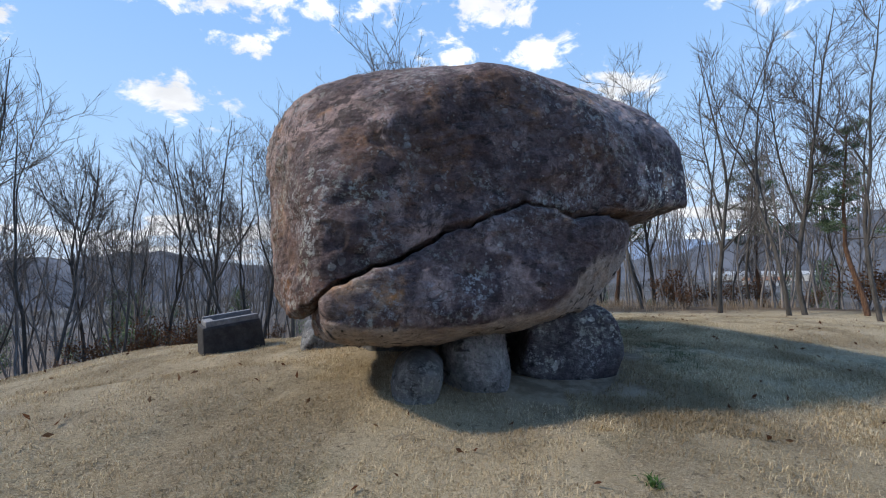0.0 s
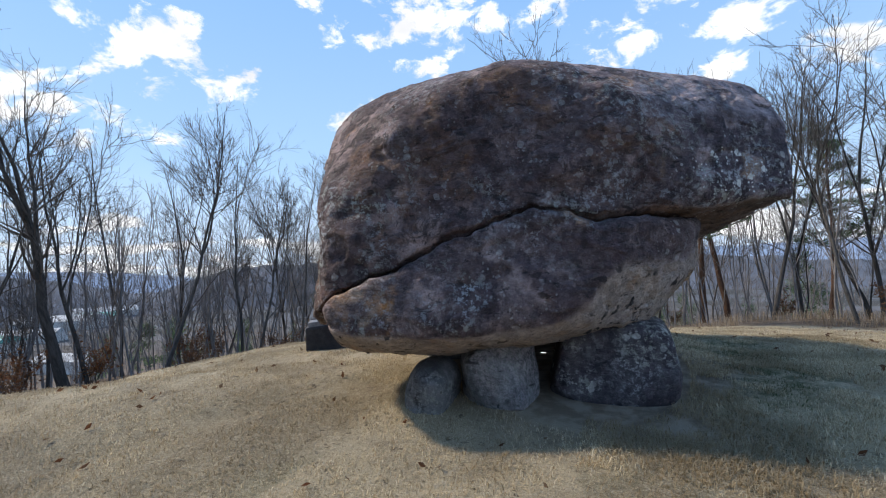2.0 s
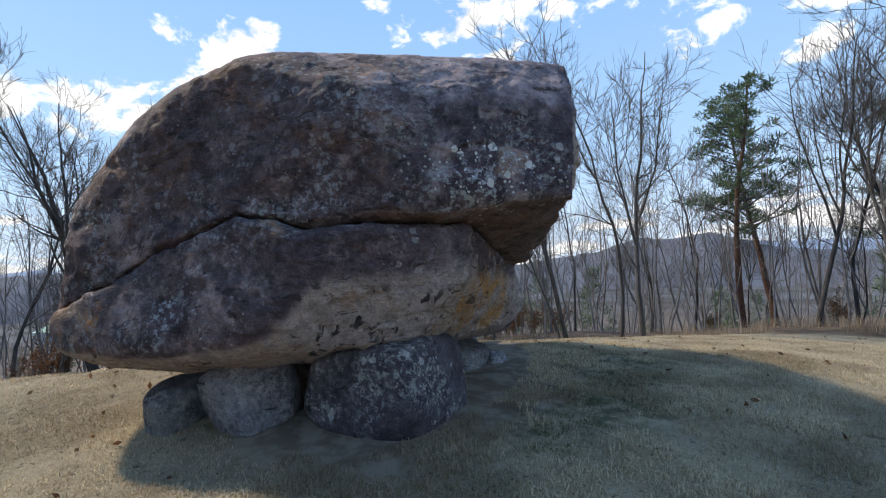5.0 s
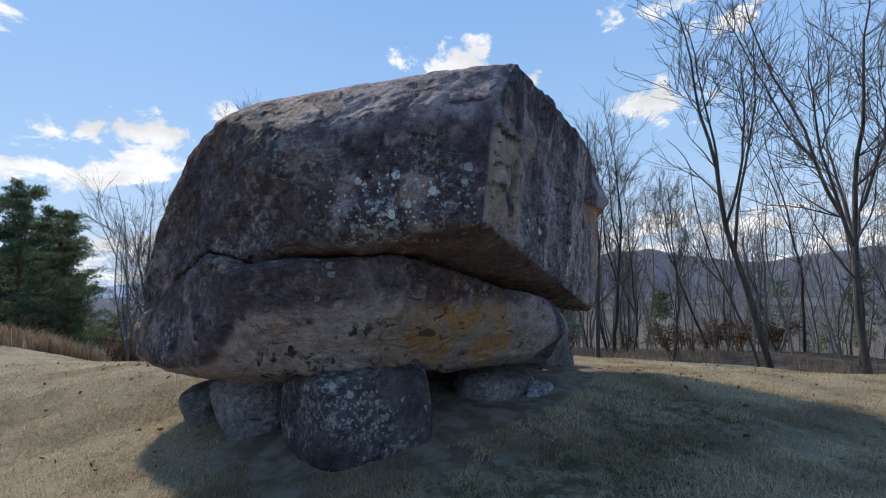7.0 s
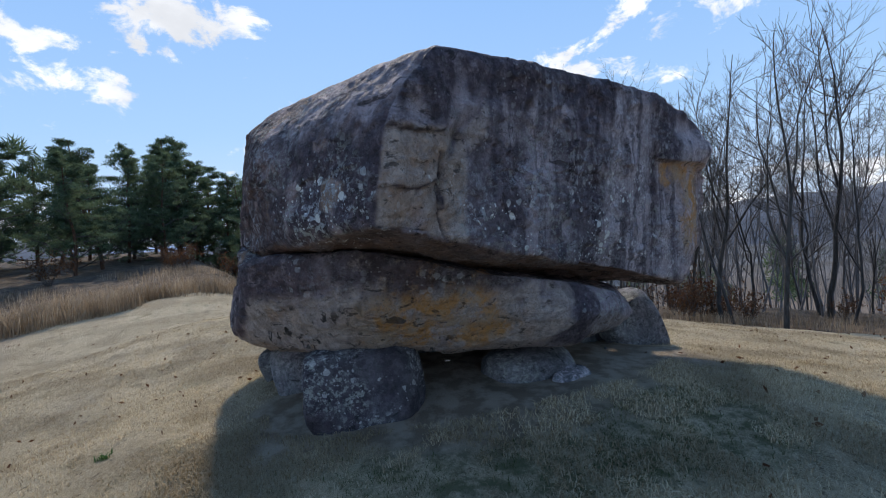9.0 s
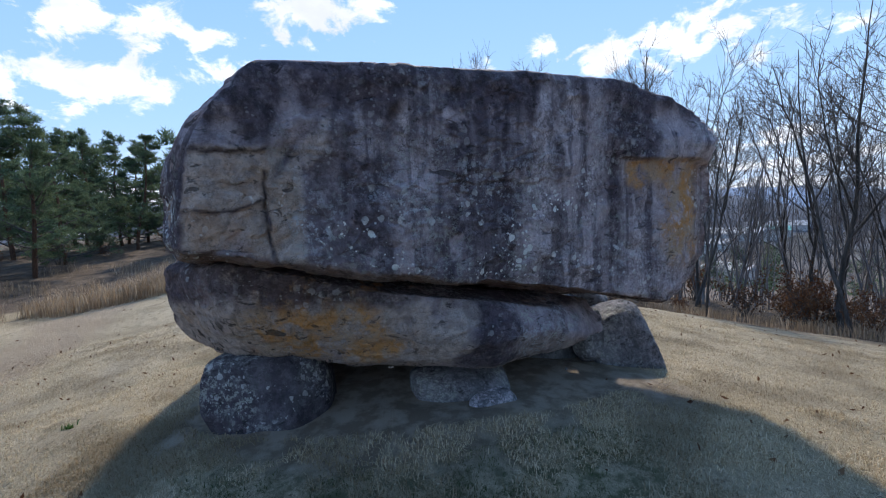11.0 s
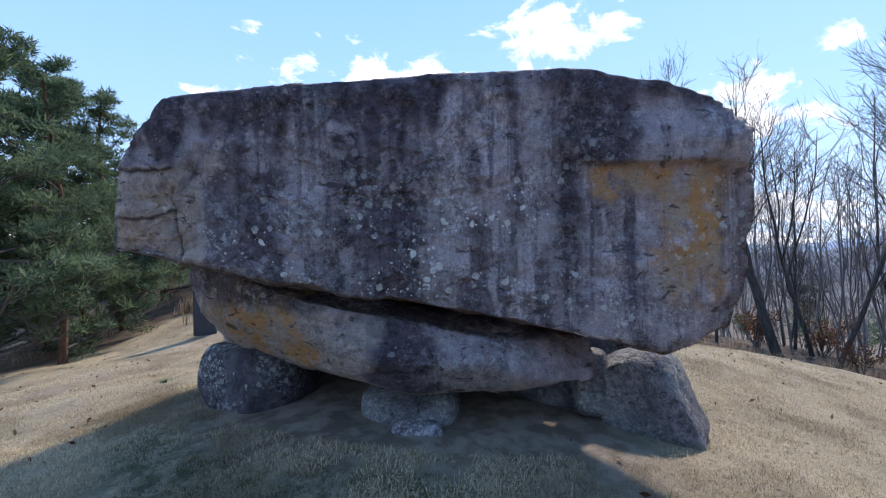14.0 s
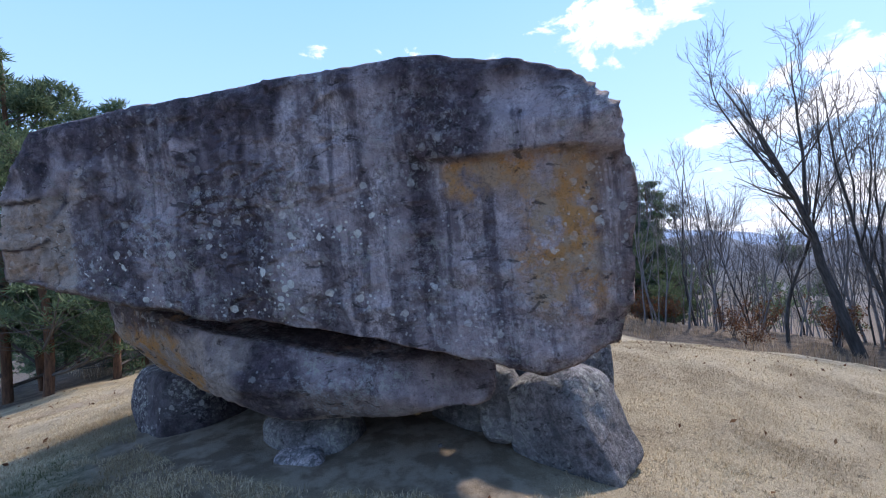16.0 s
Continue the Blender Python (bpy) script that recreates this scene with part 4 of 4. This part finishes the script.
def pine(seed, height=9.0, stem=0.14, low=0.35, tufts=70):
    rnd = random.Random(seed)
    pts, rad = limb(rnd, (0, 0, -0.6), (rnd.gauss(0, .08), rnd.gauss(0, .08), 1), height, stem, 0.03, 12, 0.06, 0.05)
    trunk, wood, leaf = [(pts, rad, 7)], [], []
    for k in range(26):
        f = low + (1 - low) * (k + rnd.random()) / 26
        i = min(int(f * 12), 11)
        start = pts[i].lerp(pts[i + 1], f * 12 - i)
        ln = height * (0.34 * (1 - f) + 0.07) * rnd.uniform(.7, 1.25)
        way = spread(rnd, Vector((0, 0, 1)), rnd.uniform(1.05, 1.5))
        b, br = limb(rnd, start, way, ln, rad[i] * .42, 0.012, 6, 0.13, 0.05)
        wood.append((b, br, 4))
        for _ in range(max(3, int(tufts / 15 * (1.2 - .5 * f)))):
            j = rnd.randint(2, 6)
            c = b[j] + Vector((rnd.gauss(0, .22), rnd.gauss(0, .22), rnd.gauss(0.08, .10))) * ln * .7
            wood.append(([b[j - 1], (b[j - 1] + c) / 2 + Vector((0, 0, -.03)), c], [.012, .009, .006], 3))
            leaf.append(needles(rnd, c, rnd.uniform(.16, .32) * height / 9, 62, 0.5, 0.17))
    tri = np.concatenate(leaf)
    return trunk, wood, tri.reshape(-1, 3), np.arange(len(tri) * 3).reshape(-1, 3)


def tree_thing(name, label, category, group, trunk, wood, bark, twig, leaf=None, leaf_mat=None):
    root = tagged(new(name), label, category, group)
    ob = new("trunk", mesh_of("trunk", *tubes(trunk), [bark]))
    ob.parent = root
    ob = new("crown", mesh_of("crown", *tubes(wood), [twig]))
    ob.parent = root
    if leaf is not None:
        ob = new("foliage", mesh_of("foliage", *leaf, [leaf_mat], smooth=False))
        ob.parent = root
    return root


def plant(ob, x, y, turn, size, used):
    """Stand a tree on the ground: the first time itself, then copies."""
    m = pose(x, y, float(ground_z(x, y)), 0, 0, turn)
    if used:
        made = copy_thing(ob, m)
    else:
        made = ob
        made.matrix_basis = m
    made.scale = (size, size, size)
    return made


BARE = [tree_thing("bare_tree", "tall leafless deciduous tree with thin grey-brown branches", "tree", "bare trees round the mound", *bare_tree(50 + i, 9.0, 0.058 + 0.010 * (i % 3), 1 + i % 3, 0.88 + 0.12 * (i % 2)), BARK, TWIG) for i in range(9)]
PINES = []
for i in range(6):
    tk, wd, lv, lf = pine(80 + i, 9.0, 0.13, 0.42 if i < 3 else 0.10, 80 if i < 3 else 230)
    PINES.append(tree_thing("pine_tree", "green pine tree with layered needle clumps and reddish trunk", "tree", "pines round the mound", tk, wd, PINE_BARK, TWIG, (lv, lf), NEEDLE))

rnd = random.Random(7)
used = set()


def stand(kind, i, x, y, tall):
    plant(kind[i], x, y, rnd.uniform(0, 360), tall / 9.0, (id(kind), i) in used)
    used.add((id(kind), i))


# x, y and height of the trees that stand out, side by side round the mound
WEST = [(-13.5, 14.8, 10.1), (-11.7, 13.7, 8.5), (-14.8, 18.9, 9.6), (-14.9, 21.3, 8.4), (-9.9, 16.2, 8.8), (-8.1, 16.1, 9.4), (-7.1, 15.5, 8.8), (-8.4, 20.3, 9.5), (-16.3, 10.8, 9.7), (-18.4, 13.1, 11.5), (-12.9, 10.7, 10.4), (-18.0, 15.5, 10.2),
        (-9.3, 13.0, 7.1), (-17.0, 7.8, 9.4), (-26.5, 3.8, 9.3), (-22.8, 5.9, 8.6), (-21.5, 4.0, 9.2)]
NORTH = [(-1.0, 17.5, 11.6), (0.4, 18.6, 11.8), (9.7, 22.0, 11.0), (8.7, 14.6, 9.1), (12.2, 18.3, 8.4), (9.6, 12.8, 9.2), (10.6, 13.3, 9.7), (13.0, 15.2, 5.9), (10.3, 10.9, 8.4), (6.0, 20.4, 10.2), (7.6, 22.1, 11.1), (7.8, 17.9, 9.4), (9.4, 20.5, 10.4), (0.6, 25.7, 11.1), (2.5, 24.8, 9.3), (1.8, 14.2, 8.4),
         (-1.2, 16.9, 6.6), (-4.1, 17.7, 6.4), (-7.9, 20.0, 10.3), (-2.5, 23.9, 9.5), (-5.7, 23.6, 8.8), (-5.1, 15.2, 8.3), (-6.6, 19.1, 7.7), (-9.2, 18.1, 6.8), (-21.6, -29.0, 12.5)]
EVERGREEN = [(14.8, 21.4, 7.7), (11.5, 12.5, 5.6), (4.3, 22.7, 10.0), (5.4, 24.5, 10.5), (9.5, 25.7, 9.6), (-19.3, -0.6, 6.3), (-22.4, 0.4, 7.3), (-20.1, -8.0, 6.7), (-23.3, -8.3, 6.7), (-22.1, -5.9, 6.1), (-26.4, -5.8, 6.7), (-28.0, -3.7, 7.7), (-30.3, -2.2, 10.6), (-17.9, -8.1, 5.7), (-11.6, -11.0, 6.7), (-14.5, -12.4, 6.2),
             (-18.7, -12.2, 6.6), (-17.7, -13.3, 6.3), (-0.9, -7.0, 8.2), (-2.2, -8.6, 9.0), (-3.6, -9.6, 8.6), (-6.0, -11.8, 8.2), (0.7, -6.9, 9.6), (-1.7, -11.0, 10.4), (1.3, -8.8, 9.9), (-27.7, 0.1, 10.0), (-31.9, 0.3, 10.3), (0.3, -9.8, 10.2), (-8.6, -12.5, 7.6)]
for k, (x, y, tall) in enumerate(WEST + NORTH):
    stand(BARE, k % 9, x, y, tall)
for k, (x, y, tall) in enumerate(EVERGREEN):
    stand(PINES, (k % 3) if y > 10 else 3 + k % 3, x, y, tall)
# an old tree that leans out over the slope
lean = tree_thing("bare_tree", "old leafless tree with a thick leaning trunk on the slope", "tree", "bare trees round the mound", *bare_tree(63, 9.0, 0.17, 3, 1.1), BARK, TWIG)
lean.matrix_basis = pose(-15.7, 9.67, float(ground_z(-15.7, 9.67)), 17, -3, 0)
lean.scale = (1.15, 1.15, 1.15)
# thinner trees between and behind them
for k in range(24):
    az, r = rnd.uniform(-98, 62), rnd.uniform(18, 30)
    stand(BARE, k % 9, HILL_X + r * math.sin(radians(az)), HILL_Y + r * math.cos(radians(az)), rnd.uniform(4.5, 8.0))
for k in range(62):
    az, r = rnd.uniform(-178, -98), rnd.uniform(26, 40)
    stand(PINES, 3 + k % 3, HILL_X + r * math.sin(radians(az)), HILL_Y + r * math.cos(radians(az)), rnd.uniform(5.5, 8.5))


# ---- woods down the slopes, brush and turf: too many to count ----
def gather(name, pieces, mat, label, category, smooth=True):
    vs, fs, base = [], [], 0
    for v, f in pieces:
        vs.append(v)
        fs.append(f + base)
        base += len(v)
    return tagged(new(name, mesh_of(name, np.concatenate(vs), np.concatenate(fs), [mat], smooth)), label, category, kind="stuff")


def placed(v, x, y, z, turn, size):
    c, s = math.cos(turn), math.sin(turn)
    return v @ np.array([[c, s, 0], [-s, c, 0], [0, 0, 1]]) * size + np.array([x, y, z])


thin = []
for i in range(6):
    tk, wd = bare_tree(150 + i, 9.0, 0.058, 1 + i % 3, 1.3, False)
    thin.append(tubes(tk + wd))
pieces = []
for k in range(1250):
    az = rnd.uniform(-98, 66)
    r = 17 + 110 * rnd.random() ** 1.7
    x, y = HILL_X + r * math.sin(radians(az)), HILL_Y + r * math.cos(radians(az))
    v, f = thin[k % 6]
    pieces.append((placed(v, x, y, float(ground_z(x, y)), rnd.uniform(0, 6.28), rnd.uniform(0.5, 0.95)), f))
gather("far_woods", pieces, HAZED_TWIG, "bare brown winter woods covering the slopes below the mound", "woods")
pieces = []
for k in range(150):
    az = rnd.choice((rnd.uniform(-110, 66), rnd.uniform(-180, -100)))
    r = 30 + 90 * rnd.random()
    x, y = HILL_X + r * math.sin(radians(az)), HILL_Y + r * math.cos(radians(az))
    z, tall = float(ground_z(x, y)), rnd.uniform(5, 8)
    for j in range(22):
        h = rnd.uniform(0.25, 1.0)
        a, q = rnd.uniform(0, 6.28), (1.05 - h) * tall * 0.32 * rnd.random() ** 0.5
        t3 = needles(rnd, (x + q * math.cos(a), y + q * math.sin(a), z + h * tall), 0.55, 26, 0.6, 0.55)
        pieces.append((t3.reshape(-1, 3), np.arange(len(t3) * 3).reshape(-1, 3)))
gather("far_pines", pieces, NEEDLE, "dark green pines scattered through the far woods", "woods", False)


def blades(xs, ys, zs, tall, wide, lean, seed):
    """Upright slivers of two triangles, bent over."""
    g = np.random.RandomState(seed)
    n = len(xs)
    a = g.uniform(0, 2 * np.pi, n)
    h = tall * g.uniform(0.5, 1.25, n)
    l = lean * g.uniform(0.2, 1.0, n) * h
    side = np.stack([-np.sin(a), np.cos(a), 0 * a], -1) * (wide * g.uniform(0.6, 1.2, n))[:, None]
    root = np.stack([xs, ys, zs - 0.01], -1)
    mid = root + np.stack([np.cos(a) * l * .35, np.sin(a) * l * .35, h * .62], -1)
    tip = root + np.stack([np.cos(a) * l, np.sin(a) * l, h * (1 - 0.25 * lean)], -1)
    v = np.stack([root - side, root + side, mid + side * .7, mid - side * .7, tip], 1).reshape(-1, 3)
    b = np.arange(n)[:, None] * 5
    f = np.concatenate([b + np.array([[0, 1, 2]]), b + np.array([[0, 2, 3]]), b + np.array([[3, 2, 4]])])
    return v, f


g = np.random.RandomState(3)
count = 420000
r = 1.2 + 7.6 * g.rand(count) ** 0.8
a = g.uniform(0, 2 * np.pi, count)
bx, by = 0.9 + r * np.sin(a), 5.3 + r * np.cos(a)
keep = (blob(bx, by, 0.6, 5.7, 1.35, 2.3, 12) > 1.0) & (fbm(np.stack([bx, by, 0 * bx], -1) * 2.4, 3, 15) + 0.8 * g.rand(count) > 0.0)
green = (blob(bx, by, 2.15, 5.9, 0.95, 2.1) + 0.35 * fbm(np.stack([bx, by, 0 * bx], -1) * 0.9, 4, 31) + 0.3 * g.rand(count)) < 0.85
for name, mask, mat, label, tall in (("turf", keep & ~green, DRY_GRASS, "short dry straw-coloured winter turf", 0.045), ("green_turf", keep & green, MOSSY, "damp green and straw turf in the boulder's shade", 0.042)):
    x, y = bx[mask], by[mask]
    gather(name, [blades(x, y, ground_z(x, y), tall, 0.0030, 1.3, 21)], mat, label, "grass", False)
# longer straw and moss tufts in the lee of the boulder
count = 90000
bx, by = g.uniform(0.9, 4.2, count), g.uniform(3.0, 9.2, count)
flat_p = np.stack([bx, by, 0 * bx], -1)
keep = (blob(bx, by, 0.6, 5.7, 1.05, 2.1, 12) > 1.0) & (fbm(flat_p * 3.2, 3, 18) + 0.6 * g.rand(count) > 0.25)
x, y = bx[keep], by[keep]
gather("straw_tufts", [blades(x, y, ground_z(x, y), 0.060, 0.0035, 1.5, 27)], DRY_GRASS, "longer bleached straw tufts on the damp ground beside the boulder", "grass", False)
# brush along the edge of the turf
count = 26000
a = g.uniform(-180, 66, count)
rim = np.interp(a % 360, [0, 60, 110, 170, 200, 250, 270, 300, 330, 360], [13, 15, 14, 12.5, 15, 15, 12.5, 10.6, 11, 13])
r = rim + 0.4 + 4.5 * g.rand(count) ** 1.2
bx, by = HILL_X + r * np.sin(np.radians(a)), HILL_Y + r * np.cos(np.radians(a))
keep = fbm(np.stack([bx, by, 0 * bx], -1) * 0.55, 3, 77) + 0.25 * g.rand(count) > 0.12
x, y = bx[keep], by[keep]
count = 22000
a, r = g.uniform(196, 258, count), 11.2 + 3.0 * g.rand(count)
rx, ry = HILL_X + r * np.sin(np.radians(a)), HILL_Y + r * np.cos(np.radians(a))
keep = fbm(np.stack([rx, ry, 0 * rx], -1) * 0.7, 3, 79) + 0.5 * g.rand(count) > 0.10
rx, ry = rx[keep], ry[keep]
gather("reeds", [blades(rx, ry, ground_z(rx, ry), 0.62, 0.008, 0.6, 25)], REED, "band of pale dry reeds in front of the pines", "brush", False)
gather("dry_brush", [blades(x, y, ground_z(x, y), 0.42, 0.006, 0.7, 23)], REED, "pale dry brush and dead grass along the wood's edge", "brush", False)


# ---- distance: hills round the valley ----
def hill_material(name, a, b):
    m, n, bsdf = material(name)
    co = n.add("ShaderNodeTexCoord").outputs["Object"]
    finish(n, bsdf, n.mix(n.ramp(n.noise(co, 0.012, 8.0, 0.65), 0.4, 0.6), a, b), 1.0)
    return m


def ridge(name, mat, r, floor, tall, seed, label, a0=-185, a1=75):
    t = np.radians(np.linspace(a0, a1, 420))
    line = np.stack([np.sin(t) * 3.0, np.cos(t) * 3.0, 0 * t], -1)
    top = floor + tall * (0.62 + 0.55 * fbm(line, 5, seed, 0.48))
    rows = []
    for k, (dr, f) in enumerate(((0, 0.0), (0.10, 0.55), (0.2, 0.9), (0.28, 1.0), (0.4, 0.9), (0.7, 0.0))):
        rr = r * (1 + dr)
        rows.append(np.stack([np.sin(t) * rr, np.cos(t) * rr, floor + (top - floor) * f], -1))
    v = np.stack(rows)
    i = np.arange(v.shape[0] * v.shape[1]).reshape(v.shape[:2])
    q = np.stack([i[:-1, :-1], i[1:, :-1], i[1:, 1:], i[:-1, 1:]], -1).reshape(-1, 4)
    return tagged(new(name, mesh_of(name, v.reshape(-1, 3), q, [mat])), label, "hills", kind="structure")


# aerial haze is mixed into both base colours, stronger on the far ridge
ridge("backdrop_hills", hill_material("hazed_wooded_hill", (0.085, 0.095, 0.115), (0.125, 0.135, 0.16)), 700, -42, 72, 301, "wooded hills across the valley, grey-blue with painted haze")
ridge("backdrop_mountains", hill_material("hazed_far_hill", (0.22, 0.29, 0.40), (0.26, 0.33, 0.44)), 2300, -45, 150, 311, "mountains on the horizon, pale blue with painted haze")


# ---- shrubs with last year's leaves, fallen leaves, houses in the valley ----
def leaf_bits(g, centres, size):
    """Small bent leaves: two triangles each, hinged along the middle."""
    n = len(centres)
    a = g.normal(0, 1, (n, 3))
    a /= np.linalg.norm(a, axis=1, keepdims=True)
    b = np.cross(a, g.normal(0, 1, (n, 3)))
    b /= np.linalg.norm(b, axis=1, keepdims=True)
    c = np.cross(a, b)
    s = size * g.uniform(0.6, 1.2, (n, 1))
    v = np.stack([centres - a * s, centres + b * s * .45 + c * s * .15, centres + a * s, centres - b * s * .45 + c * s * .15], 1).reshape(-1, 3)
    i = np.arange(n)[:, None] * 4
    return v, np.concatenate([i + np.array([[0, 1, 2]]), i + np.array([[0, 2, 3]])])


def shrub(seed):
    rnd = random.Random(seed)
    wood, tips = [], []
    for _ in range(9):
        b, br = limb(rnd, (rnd.gauss(0, .06), rnd.gauss(0, .06), -0.1), (rnd.gauss(0, .35), rnd.gauss(0, .35), 1), rnd.uniform(.9, 1.7), 0.014, 0.005, 6, 0.12, 0.05)
        wood.append((b, br, 4))
        for _ in range(5):
            j = rnd.randint(2, 5)
            c, cr = limb(rnd, b[j], spread(rnd, b[j] - b[j - 1], rnd.uniform(.4, .9)), rnd.uniform(.2, .55), 0.006, 0.003, 4, 0.15, 0.05)
            wood.append((c, cr, 3))
            tips += c[1:]
    g = np.random.RandomState(seed)
    at = np.repeat(np.array([list(t) for t in tips]), 4, 0) + g.normal(0, .06, (len(tips) * 4, 3))
    root = tagged(new("shrub"), "low twiggy shrub still holding dry brown leaves", "shrub", "shrubs at the wood's edge")
    ob = new("stems", mesh_of("stems", *tubes(wood), [TWIG]))
    ob.name = "woody_stem"
    ob.parent = root
    ob = new("foliage", mesh_of("foliage", *leaf_bits(g, at, 0.05), [DRY_LEAF], smooth=False))
    ob.parent = root
    return root


SHRUBS = [shrub(400 + i) for i in range(4)]
for k in range(60):
    az = rnd.uniform(-178, 60)
    rim = float(np.interp(az % 360, [0, 60, 110, 170, 200, 250, 270, 300, 330, 360], [13, 15, 14, 12.5, 16, 16, 13, 11, 11.5, 13]))
    r = rim + 0.8 + 7 * rnd.random()
    x, y = HILL_X + r * math.sin(radians(az)), HILL_Y + r * math.cos(radians(az))
    ob = plant(SHRUBS[k % 4], x, y, rnd.uniform(0, 360), rnd.uniform(0.6, 1.25), k >= 4)

g = np.random.RandomState(8)
r, a = 2.0 + 10 * g.rand(900) ** 0.8, g.uniform(0, 2 * np.pi, 900)
x, y = 0.9 + r * np.sin(a), 5.3 + r * np.cos(a)
gather("fallen_leaves", [leaf_bits(g, np.stack([x, y, ground_z(x, y) + 0.025], -1), 0.035)], DRY_LEAF, "scattered dry brown leaves lying on the turf", "leaves", False)

WALL = plain_material("pale_wall", (0.50, 0.49, 0.47), (0.62, 0.61, 0.59), 0.4, bump=0.0)
ROOFS = [plain_material("teal_roof", (0.10, 0.34, 0.30), (0.14, 0.42, 0.37), 0.3, bump=0.0, rough=0.6), plain_material("white_roof", (0.36, 0.38, 0.40), (0.46, 0.47, 0.48), 0.3, bump=0.0, rough=0.6), plain_material("rust_roof", (0.34, 0.17, 0.10), (0.42, 0.23, 0.14), 0.3, bump=0.0)]


def hall(x, y, wide, deep, tall, turn, roof):
    z = float(ground_z(x, y))
    root = tagged(new("far_building"), "low pale building with a " + ("teal", "white", "rust-red")[roof] + " roof down in the valley", "building", "buildings in the valley")
    root.matrix_world = pose(x, y, z, 0, 0, turn)
    bm = bmesh.new()
    box_mesh(bm, -wide / 2, wide / 2, -deep / 2, deep / 2, -3, tall, 0)
    part("wall", bm, WALL, root)
    bm = bmesh.new()
    w, d, h = wide / 2 + 0.6, deep / 2 + 0.6, deep * 0.18
    corners = [bm.verts.new(c) for c in ((-w, -d, tall), (w, -d, tall), (w, d, tall), (-w, d, tall), (-w, 0, tall + h), (w, 0, tall + h))]
    for f in ((0, 1, 5, 4), (2, 3, 4, 5), (0, 4, 3), (1, 2, 5), (3, 2, 1, 0)):
        bm.faces.new([corners[i] for i in f])
    part("roof", bm, ROOFS[roof], root)


for row in [(-400, 165, 60, 26, 8, 20, 0), (-430, 215, 40, 20, 7, 35, 1), (-520, 285, 70, 30, 9, 30, 1), (-262, 148, 34, 16, 6, 10, 1), (-545, 330, 50, 24, 8, 60, 0),
            (386, 600, 60, 24, 7, -30, 1), (350, 500, 40, 18, 6, -20, 2), (420, 560, 50, 20, 8, -40, 1), (-620, 390, 70, 30, 9, 50, 1), (-590, 560, 60, 24, 8, 45, 2)]:
    hall(*row)


# ---- a green weed in the turf ----
WEED = tuft_material("weed", [(0.05, 0.11, 0.03), (0.09, 0.17, 0.05), (0.14, 0.24, 0.08)])
for k, (x, y) in enumerate([(1.04, 2.38)]):
    g = np.random.RandomState(60 + k)
    px, py = x + g.normal(0, 0.018, 46), y + g.normal(0, 0.018, 46)
    v, f = blades(px - x, py - y, ground_z(px, py) - float(ground_z(x, y)), 0.06, 0.006, 1.2, 70 + k)
    weed = tagged(new("green_weed", mesh_of("green_weed", v, f, [WEED], smooth=False)), "small fresh green weed growing in the dry turf", "weed")
    weed.location = (x, y, float(ground_z(x, y)))
